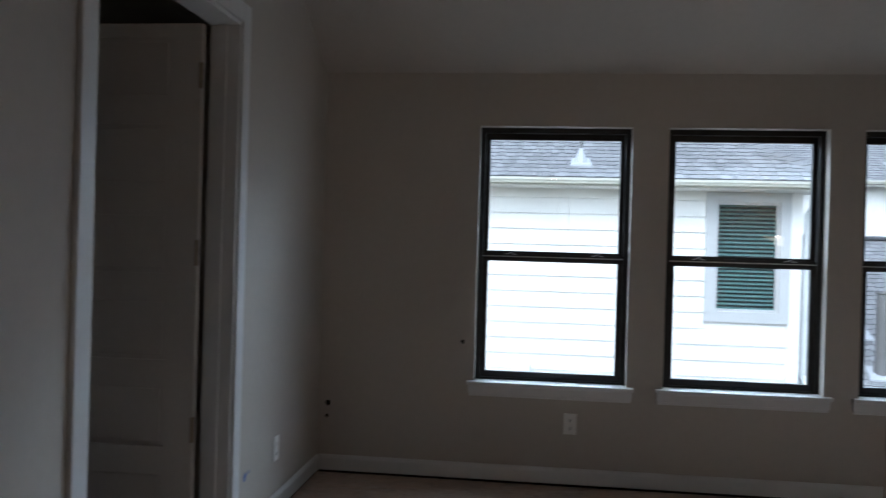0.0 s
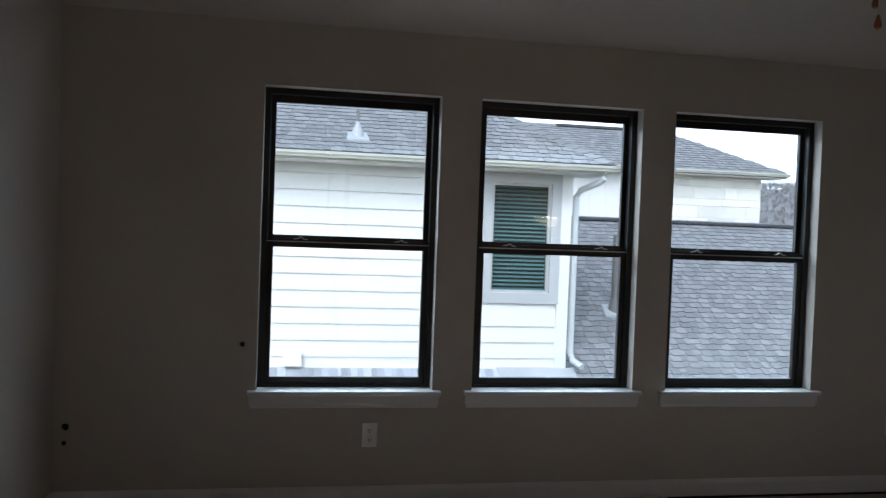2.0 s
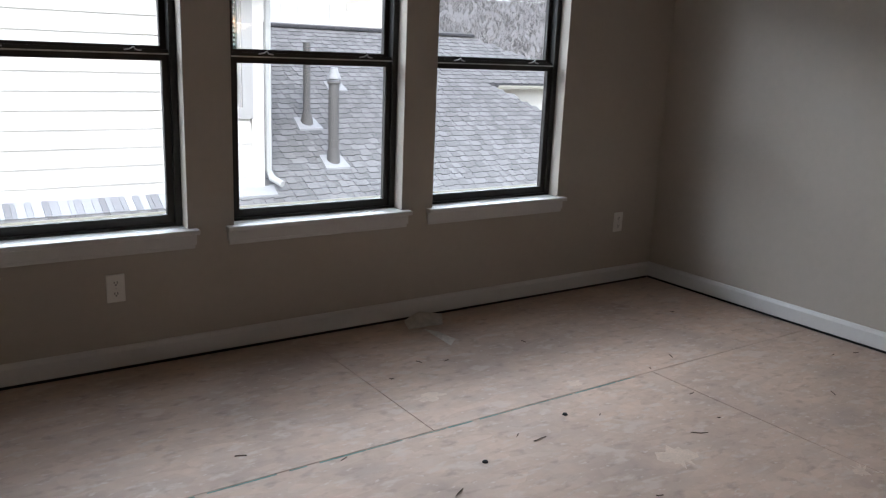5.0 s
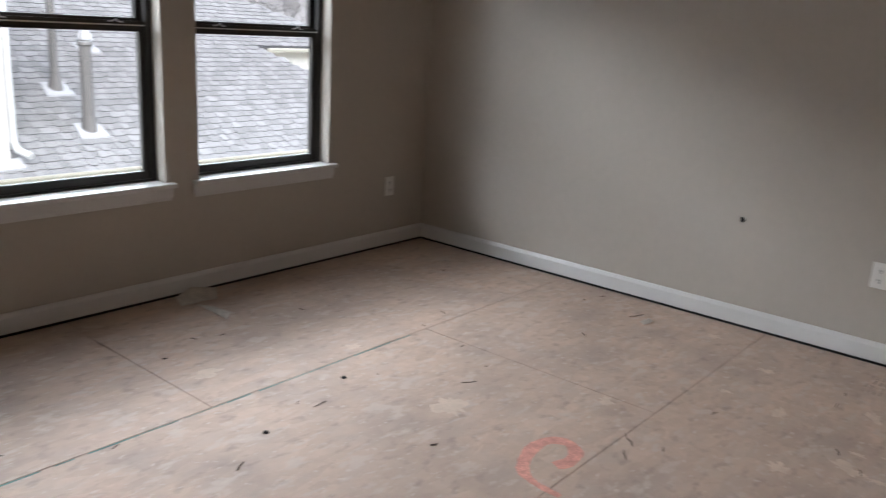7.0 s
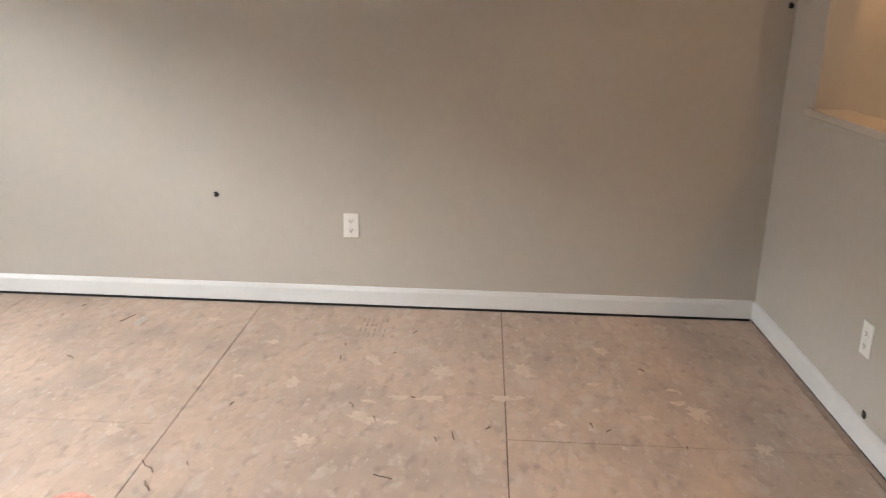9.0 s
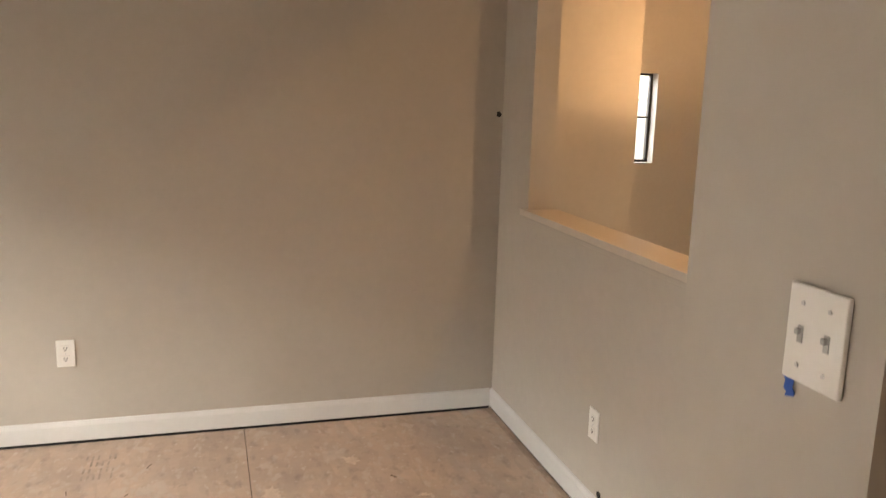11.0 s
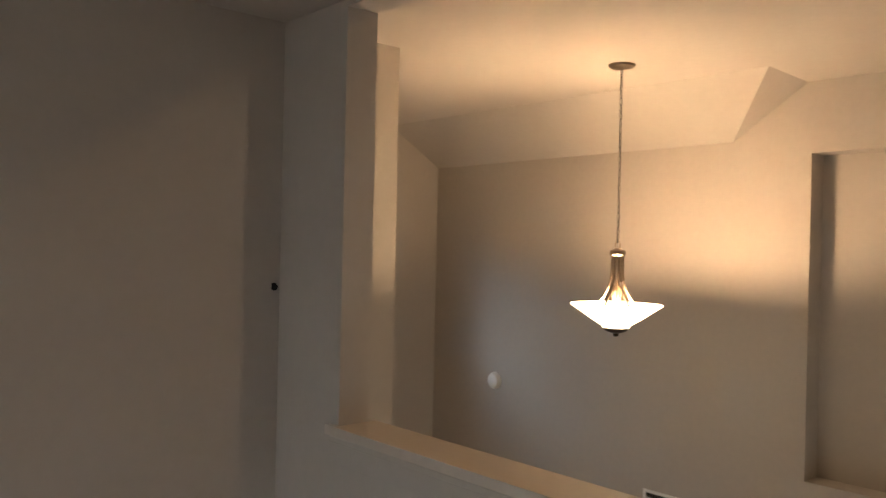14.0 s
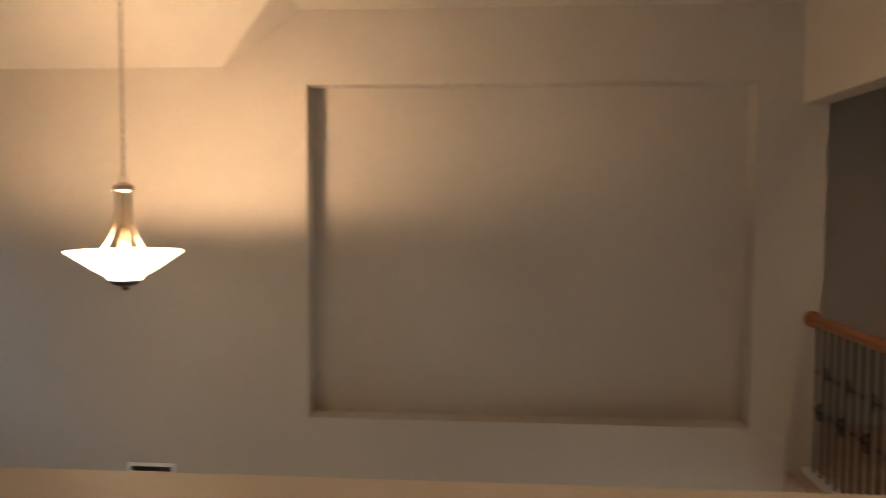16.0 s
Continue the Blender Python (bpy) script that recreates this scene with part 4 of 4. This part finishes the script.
def roof_vent(x, y, plane, h, r, cap=False, flare=0.10, fl=1.0, bell=False):
    z0 = plane(x, y)
    bm = bmesh.new()
    lathe(bm, [(r, z0 - 0.1), (r, z0 + h), (r * 0.8, z0 + h), (r * 0.8, z0 + h - 0.05), (0.0, z0 + h - 0.05)], x, y, 16)
    p = part("vent_pipe", bm, M_PVC, house, "grey painted vent pipe through the roof", smooth=True)
    bm = bmesh.new()
    lathe(bm, [(flare, z0 - 0.03), (flare * 0.92, z0 + 0.06), (r + 0.012, z0 + 0.16), (r + 0.004, z0 + 0.20), (r, z0 + 0.20)], x, y, 18)
    part("boot", bm, M_FLASH if h < 0.3 or flare < 0.09 else M_PVC, p, smooth=True)
    bm = bmesh.new()
    prism(bm, [(x - 0.19 * fl, y - 0.17 * fl), (x + 0.19 * fl, y - 0.17 * fl), (x + 0.16 * fl, y + 0.12 * fl), (x - 0.16 * fl, y + 0.12 * fl)], lambda a, b: plane(a, b) + 0.034, 0.03)
    part("flange", bm, M_FLASH, p)
    if bell:
        bm = bmesh.new()
        lathe(bm, [(0.0, z0 + h + 0.04), (r * 1.1, z0 + h + 0.035), (r * 1.5, z0 + h - 0.04), (r * 2.4, z0 + h - 0.14), (r * 2.2, z0 + h - 0.14)], x, y, 18)
        part("hood", bm, M_FLASH, p, "pale bell-shaped vent hood", smooth=True)
    if cap:
        bm = bmesh.new()
        lathe(bm, [(r + 0.001, z0 + 0.285), (r + 0.014, z0 + 0.285), (r + 0.014, z0 + 0.315), (r + 0.001, z0 + 0.315)], x, y, 16)
        part("collar", bm, M_PVC, p, smooth=True)
        bm = bmesh.new()
        lathe(bm, [(0.0, z0 + h + 0.035), (r * 1.15, z0 + h + 0.03), (r * 1.25, z0 + h), (r * 1.1, z0 + h - 0.02)], x, y, 16)
        part("cap", bm, M_PVC, p, smooth=True)


roof_vent(0.90, 6.25, up_plane, 0.34, 0.022, flare=0.085, fl=0.75)

# lower roof in front of and beside the tall wall
LY0, LZ0 = 5.98, -0.565
low = lambda x, y: LZ0 + SLOPE * (y - LY0)
RID = 10.58
PXW, PYW = 9.30, 8.78        # where the front wing's hip leaves the main eave
main_end = lambda y: 9.97 + (RID - y) * 1.25
end_x = lambda y: main_end(y) if y >= PYW else PXW + (PYW - y) * 0.62
low_in = lambda x, y: (y < HY - 0.1 or x > HX + 0.02) and x < end_x(y) - 0.02 and y < RID
deck(house, [(-6.0, LY0), (end_x(LY0), LY0), (end_x(HY), HY), (-6.0, HY)], low)
deck(house, [(HX - 0.3, HY), (end_x(HY), HY), (PXW, PYW), (main_end(PYW), PYW), (main_end(RID), RID), (HX - 0.3, RID)], low)
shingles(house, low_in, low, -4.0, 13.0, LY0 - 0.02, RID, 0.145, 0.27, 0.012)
bm = bmesh.new()
prism(bm, [(HX - 0.3, RID), (9.95, RID), (13.5, 14.6), (HX - 0.3, 14.6)], lambda x, y: low(x, RID) - SLOPE * (y - RID), 0.08)
part("back_roof", bm, M_FELT_EDGE, house)
gutter(house, PXW + 0.12, main_end(PYW), PYW - 0.004, low(0, PYW) - 0.005, "main_gutter")
part("main_wall", bmbox(PXW - 0.4, main_end(PYW) - 0.4, PYW + 0.35, PYW + 0.5, -3.3, low(0, PYW) - 0.05), M_SIDING, house)
part("main_soffit", bmbox(PXW - 0.2, main_end(PYW), PYW + 0.01, PYW + 0.4, low(0, PYW) - 0.10, low(0, PYW) - 0.085), M_SIDING, house)
part("wing_wall", bmbox(HX, 10.6, HY + 0.02, HY + 0.15, -3.3, -0.62), M_SIDING, house)
gutter(house, -6.0, end_x(LY0), LY0 - 0.004, LZ0 + 0.045, "lower_gutter")
for k in range(17):
    x = HX + 0.2 + k * 0.36
    if x > 9.9:
        break
    part("ridge_vent", bmbox(x, x + 0.355, RID - 0.13, RID + 0.13, low(0, RID) - 0.02, low(0, RID) + 0.035, bevel=0.01), M_RIDGE, house)
roof_vent(5.03, 7.66, low, 1.18, 0.055)
roof_vent(5.02, 6.76, low, 1.10, 0.075, cap=True)
roof_vent(5.98, 8.66, low, 0.27, 0.05, flare=0.115, fl=0.9, bell=True)
bm = bmesh.new()
prism(bm, [(2.85, HY - 0.17), (3.92, HY - 0.17), (3.92, HY - 0.013), (2.85, HY - 0.013)], lambda x, y: low(x, y) + 0.03 + 0.10 * (y - HY + 0.17), 0.03)
part("step_flashing", bm, M_FLASH, house, "bent pale flashing at the foot of the wall")

# metal step flashing under the siding, lapped sheet by sheet
rng = random.Random(17)
x = -2.4
while x < 2.8:
    w = rng.uniform(0.045, 0.11)
    bm = bmesh.new()
    prism(bm, [(x, HY - 0.27), (x + w - 0.004, HY - 0.27), (x + w - 0.004, HY - 0.014), (x, HY - 0.014)], lambda u, v: low(u, v) + 0.026, 0.006)
    part("flashing_sheet", bm, M_SHEET, house)
    x += w


def downspout():
    pts = [(4.06, 5.78, 2.26), (4.06, 5.80, 2.17), (4.02, 5.88, 2.12), (3.90, 6.23, 2.03), (3.88, 6.33, 1.95), (3.88, 6.34, 1.2), (3.88, 6.34, 0.4), (3.88, 6.34, -0.18), (3.90, 6.28, -0.27), (3.98, 6.12, -0.33)]
    bm = bmesh.new()
    tube(bm, pts, 0.045, 8)
    part("downspout", bm, M_SPOUT, house)


downspout()

# rear wing of the house: vertical boards, then limestone
RY = 12.8
part("rear_wall", bmbox(2.0, 8.35, RY, RY + 0.2, -3.3, 2.86), M_SIDING, house)
for k in range(13):
    x = 3.9 + k * 0.37
    if x < 8.3:
        part("batten", bmbox(x - 0.03, x + 0.03, RY - 0.025, RY - 0.0005, 0.5, 2.86), M_SIDING, house)
sw = part("stone_wall", bmbox(8.35, 10.57, RY + 0.001, RY + 0.2, -3.3, 2.86), M_MORTAR, house)
rng = random.Random(3)
z = 1.0
while z < 2.84:
    h = rng.choice((0.16, 0.21, 0.27))
    h = min(h, 2.86 - z)
    x = 8.35
    while x < 10.56:
        w = min(rng.uniform(0.25, 0.75), 10.57 - x)
        if w > 0.06 and h > 0.06:
            bm = bmbox(x + 0.005, x + w - 0.005, RY - 0.008 - rng.uniform(0, 0.012), RY, z + 0.005, z + h - 0.005, bevel=0.006)
            part("stone", bm, M_STONE, sw)
        x += w
    z += h
part("rear_soffit", bmbox(2.0, 10.97, 12.42, RY + 0.3, 2.845, 2.875), M_SIDING, house)
gutter(house, 2.0, 10.98, 12.395, 2.95, "rear_gutter")
rear = lambda x, y: 2.95 + SLOPE * (y - 12.40)
rear_end = lambda y: 10.98 - (y - 12.40) * 0.95
deck(house, [(2.0, 12.40), (10.98, 12.40), (rear_end(14.55), 14.55), (2.0, 14.55)], rear)
shingles(house, lambda x, y: x < rear_end(y), rear, 3.0, 11.0, 12.38, 14.5, 0.145, 0.27, 0.012)
for k in range(8):
    x = 6.2 + k * 0.36
    part("ridge_vent", bmbox(x, x + 0.355, 14.42, 14.68, rear(0, 14.55) - 0.03, rear(0, 14.55) + 0.035, bevel=0.01), M_RIDGE, house)
bm = bmesh.new()
bm.faces.new([bm.verts.new(v) for v in ((10.98, 12.40, 2.95), (10.98, 17.0, 2.95), (rear_end(14.55), 14.55, rear(0, 14.55)))])
part("rear_hip_end", bm, M_SHINGLE, house)
roof_vent(7.75, 13.2, rear, 0.25, 0.08, flare=0.14)

# ground and distance
bm = bmesh.new()
n = 48
grid = [[bm.verts.new((-1500 + 3000 * i / n, -1500 + 3000 * j / n, -3.3)) for i in range(n + 1)] for j in range(n + 1)]
for j in range(n):
    for i in range(n):
        bm.faces.new([grid[j][i], grid[j][i + 1], grid[j + 1][i + 1], grid[j + 1][i]])
setting(obj("ground", bm, M_GROUND), "dull winter grass ground", "ground")


def hill_height(x, y):
    d = math.hypot(x, y)
    s = min(1.0, max(0.0, (d - 90) / 180))
    return -3.3 + 20.0 * s * s * (3 - 2 * s) + 2.0 * noise.noise(Vector((x * 0.012, y * 0.012, 0.3))) * s


bm = bmesh.new()
rows = []
for j in range(14):
    d = 70 + j * 18
    rows.append([bm.verts.new((d * math.sin(a), d * math.cos(a), hill_height(d * math.sin(a), d * math.cos(a)) - (0.4 if j == 0 else 0))) for a in [radians(-10 + k * 2.2) for k in range(38)]])
for A, B in zip(rows, rows[1:]):
    for k in range(37):
        bm.faces.new([A[k], A[k + 1], B[k + 1], B[k]])
setting(obj("backdrop", bm, M_HILL), "low wooded hillside in the distance", "hill")


def bare_woods():
    rng = random.Random(11)
    verts, faces = [], []

    def twig(p, q, w):
        i = len(verts)
        s = Vector((q[1] - p[1] + 0.01, p[0] - q[0] + 0.02, 0)).normalized() * w
        verts.extend([(p[0] - s.x, p[1] - s.y, p[2]), (p[0] + s.x, p[1] + s.y, p[2]), tuple(q)])
        faces.append((i, i + 1, i + 2))
    for _ in range(3000):
        d = 85 + 175 * rng.random() ** 0.8
        a = radians(rng.uniform(18, 48))
        x, y = d * math.sin(a), d * math.cos(a)
        z0 = hill_height(x, y) - 0.2
        hgt = rng.uniform(1.0, 2.2)
        twig((x, y, z0), (x, y, z0 + hgt), 0.12)
        for _k in range(16):
            t = rng.uniform(0.25, 0.9)
            an = rng.uniform(0, 6.283)
            ln = rng.uniform(0.6, 1.5) * (1.1 - t * 0.5)
            p = (x, y, z0 + hgt * t)
            q = (x + ln * math.cos(an), y + ln * math.sin(an), z0 + hgt * t + ln * rng.uniform(0.3, 1.0))
            twig(p, q, 0.085)
            twig(q, (q[0] + rng.uniform(-0.8, 0.8), q[1] + rng.uniform(-0.8, 0.8), q[2] + rng.uniform(0.1, 0.9)), 0.065)
    me = bpy.data.meshes.new("bare_woods")
    me.from_pydata(verts, [], faces)
    me.materials.append(M_WOODS)
    return tagged(new("bare_woods", me), "grey-brown leafless winter woods on the hillside", "trees", kind="stuff")


bare_woods()

# ---- marks and litter on the floor ----
def letter_mark():
    """A sprayed letter C with a hooked end, uneven in width."""
    way = [Vector((x, y)) for x, y in ((1.885, -2.44), (1.895, -2.33), (1.94, -2.255), (2.063, -2.205), (2.165, -2.21), (2.205, -2.27), (2.165, -2.33), (2.09, -2.345), (2.035, -2.325))]
    pts = []
    for i in range(len(way) - 1):
        p0, p1, p2, p3 = way[max(i - 1, 0)], way[i], way[i + 1], way[min(i + 2, len(way) - 1)]
        for k in range(5):
            t = k / 5
            pts.append(0.5 * (2 * p1 + (p2 - p0) * t + (2 * p0 - 5 * p1 + 4 * p2 - p3) * t * t + (3 * p1 - p0 - 3 * p2 + p3) * t ** 3))
    pts.append(way[-1])
    bm = bmesh.new()
    prev = None
    n = len(pts)
    for k, p in enumerate(pts):
        d = (pts[min(k + 1, n - 1)] - pts[max(k - 1, 0)]).normalized()
        side = Vector((-d.y, d.x))
        w = 0.010 + 0.014 * min(1.0, k / 12) + 0.0025 * math.sin(k * 0.9) + 0.001 * math.sin(k * 2.7) + 0.003 * k / n
        row = [bm.verts.new((p.x + side.x * w * q, p.y + side.y * w * q, 0.0006 + 0.0006 * (abs(q) < 0.9))) for q in (-1, -0.4, 0.4, 1)]
        if prev:
            for j in range(3):
                bm.faces.new([prev[j], row[j], row[j + 1], prev[j + 1]])
        prev = row
    return tagged(obj("paint_mark", bm, M_RED), "faded orange-red spray painted letter C on the subfloor", "paint mark")


letter_mark()


def smear(x, y, r, seed, material, name, label, category, h=0.0012, stretch=1.0, rot=0.0):
    rng2 = random.Random(seed)
    bm = bmesh.new()
    n = 22
    out = []
    c = bm.verts.new((x, y, h * 1.6))
    for k in range(n):
        a = k * 2 * math.pi / n
        rr = r * (0.45 + 0.9 * rng2.random())
        u, v = rr * math.cos(a) * stretch, rr * math.sin(a)
        out.append(bm.verts.new((x + u * math.cos(rot) - v * math.sin(rot), y + u * math.sin(rot) + v * math.cos(rot), 0.0003)))
    for k in range(n):
        bm.faces.new([c, out[k], out[(k + 1) % n]])
    return tagged(obj(name, bm, material), label, category, name + "s")


def splinter(x, y, ln, a, seed, material=None):
    rng2 = random.Random(seed)
    bm = bmesh.new()
    pts = [(x + ln * (t - 0.5) * math.cos(a) + min(0.005, ln * 0.07) * rng2.uniform(-1, 1), y + ln * (t - 0.5) * math.sin(a) + min(0.005, ln * 0.07) * rng2.uniform(-1, 1), 0.0026) for t in (0, 0.3, 0.6, 1)]
    tube(bm, pts, 0.0018, 5)
    return tagged(obj("splinter", bm, material or M_TWIG), "dark wood splinter lying on the subfloor", "splinter", "splinters")


def knot(x, y, r):
    bm = bmesh.new()
    lathe(bm, [(0.0, 0.008), (r * 0.7, 0.006), (r, 0.0003)], x, y, 10)
    return tagged(obj("screw_head", bm, M_BLACK), "dark bent screw head standing in the subfloor", "screw", "floor screws")


def scrap(x, y, pts, label):
    bm = bmesh.new()
    v = [bm.verts.new((x + u, y + w, 0.002 + hh)) for u, w, hh in pts]
    c = bm.verts.new((x, y, 0.016))
    for k in range(len(v)):
        bm.faces.new([c, v[k], v[(k + 1) % len(v)]])
    return tagged(obj("paper_scrap", bm, M_SCRAP), label, "scrap", "scraps")


# litter where it lies
knot(1.473, -1.465, 0.012)
knot(1.992, -1.315, 0.012)
for i, (x, y, ln, a) in enumerate(((1.27, -1.59, 0.09, 0.5), (1.76, -1.43, 0.10, 0.1), (2.34, -1.70, 0.12, -0.5), (2.39, -3.20, 0.13, 1.2), (2.68, -3.42, 0.10, 0.2),
                                  (2.88, -3.02, 0.08, 0.4), (2.84, -2.56, 0.06, -0.2), (2.39, -2.42, 0.16, 0.75), (2.28, -2.46, 0.10, 0.6), (3.20, -1.75, 0.07, 0.9),
                                  (2.78, -3.12, 0.07, 0.3), (2.91, -1.08, 0.06, 1.1), (3.45, -2.9, 0.05, 0.2), (3.62, -3.2, 0.06, -0.4), (3.3, -4.2, 0.05, 0.8),
                                  (1.05, -1.2, 0.05, 0.4), (0.75, -1.0, 0.07, -0.3), (1.9, -0.6, 0.05, 0.3), (3.66, -1.80, 0.16, -0.35), (2.1, -2.9, 0.05, 0.2))):
    splinter(x, y, ln * 0.6, a, 20 + i)
scrap(3.61, -1.88, ((-0.05, -0.012, 0.0), (-0.01, -0.028, 0.006), (0.05, -0.018, 0.0), (0.06, 0.010, 0.004), (0.01, 0.024, 0.0), (-0.04, 0.014, 0.007)), "crumpled grey-brown paper scrap by the side wall")
scrap(2.09, -0.12, ((-0.12, -0.03, 0.0), (-0.02, -0.08, 0.02), (0.08, -0.05, 0.0), (0.13, 0.03, 0.03), (0.0, 0.07, 0.05), (-0.10, 0.05, 0.02)), "crumpled pale paper scrap below the windows")
scrap(2.06, -0.32, ((-0.03, -0.13, 0.0), (0.03, -0.08, 0.01), (0.03, 0.07, 0.0), (-0.03, 0.12, 0.01)), "torn strip of pale paper on the subfloor")
for i, (x, y, r, st, rot) in enumerate(((2.12, -1.79, 0.07, 1.2, 0.5), (3.25, -3.69, 0.04, 1.6, 0.1), (3.21, -3.35, 0.045, 1.5, 0.2), (2.78, -3.07, 0.035, 1.6, 0.9), (2.93, -4.35, 0.035, 2.0, 0.3),
                                       (2.68, -4.52, 0.03, 1.5, 0.0), (3.05, -2.75, 0.03, 1.8, 0.4), (2.6, -2.9, 0.035, 1.3, 0.7), (1.1, -1.75, 0.03, 1.6, 0.2), (0.8, -1.45, 0.035, 1.4, 0.1),
                                       (2.62, -2.2, 0.03, 1.7, 0.6), (3.3, -3.05, 0.03, 2.0, 0.2), (3.5, -4.05, 0.03, 1.6, 0.5), (1.6, -0.9, 0.04, 1.9, 0.1), (2.25, -1.1, 0.03, 1.3, 0.4))):
    smear(x, y, r, 60 + i, M_GLUE, "compound_smear", "pale smear of dried joint compound on the subfloor", "smear", 0.0008, st, rot)


def chalk(x0, y0, x1, y1, seed):
    """A worn chalk line beside a joint of the boards."""
    rng3 = random.Random(seed)
    bm = bmesh.new()
    x = x0
    while x < x1:
        ln = rng3.uniform(0.06, 0.25)
        w = rng3.uniform(0.0015, 0.004)
        y = y0 + (y1 - y0) * (x - x0) / (x1 - x0)
        box(bm, x, min(x + ln, x1), y - w, y + w, 0.0002, 0.0009)
        x += ln + rng3.uniform(0.0, 0.05)
    return tagged(obj("chalk_line", bm, M_CHALK), "worn teal chalk line along a board joint", "chalk line")


chalk(0.35, -1.178, 2.55, -1.178, 5)


# clusters of small pale scrapes
rng = random.Random(41)
for i, (x, y, r) in enumerate(((2.99, -3.60, 0.05), (3.00, -3.67, 0.03), (3.29, -3.69, 0.03), (2.92, -3.08, 0.03), (2.96, -3.32, 0.05), (2.77, -3.12, 0.03), (2.76, -3.18, 0.03),
                               (2.80, -3.80, 0.04), (3.12, -4.29, 0.025), (3.01, -4.29, 0.035), (2.95, -4.36, 0.045), (2.92, -3.96, 0.03), (2.88, -4.15, 0.03), (3.45, -2.56, 0.04),
                               (3.69, -2.21, 0.05), (3.23, -3.36, 0.035), (3.15, -3.98, 0.03), (2.68, -4.51, 0.035), (2.96, -3.19, 0.04), (3.09, -2.51, 0.03))):
    smear(x, y, r * 0.58, 100 + i, M_GLUE, "compound_smear", "pale smear of dried joint compound on the subfloor", "smear", 0.0008, rng.uniform(1.2, 2.0), rng.uniform(1.2, 1.9))


# printed grade stamp, worn beyond reading
bm = bmesh.new()
for k in range(6):
    y = -2.935 - 0.023 * k
    for j in range(4):
        if (k * 3 + j) % 5 != 2:
            box(bm, 3.55 + 0.062 * j, 3.59 + 0.062 * j + 0.01 * ((k + j) % 2), y - 0.008, y, 0.0002, 0.0007)
tagged(obj("stamp_print", bm, mat("faded_stamp_ink", (0.39, 0.305, 0.25), 0.9, var=0.45, scale=12, fine=60)), "faded dark grade stamp printed on the subfloor", "print")

# crumbs and chips of wood, scattered
rng = random.Random(77)
for i in range(28):
    splinter(rng.uniform(1.5, 3.85), rng.uniform(-4.4, -0.5), rng.uniform(0.012, 0.035), rng.uniform(0, 3.1), 300 + i)
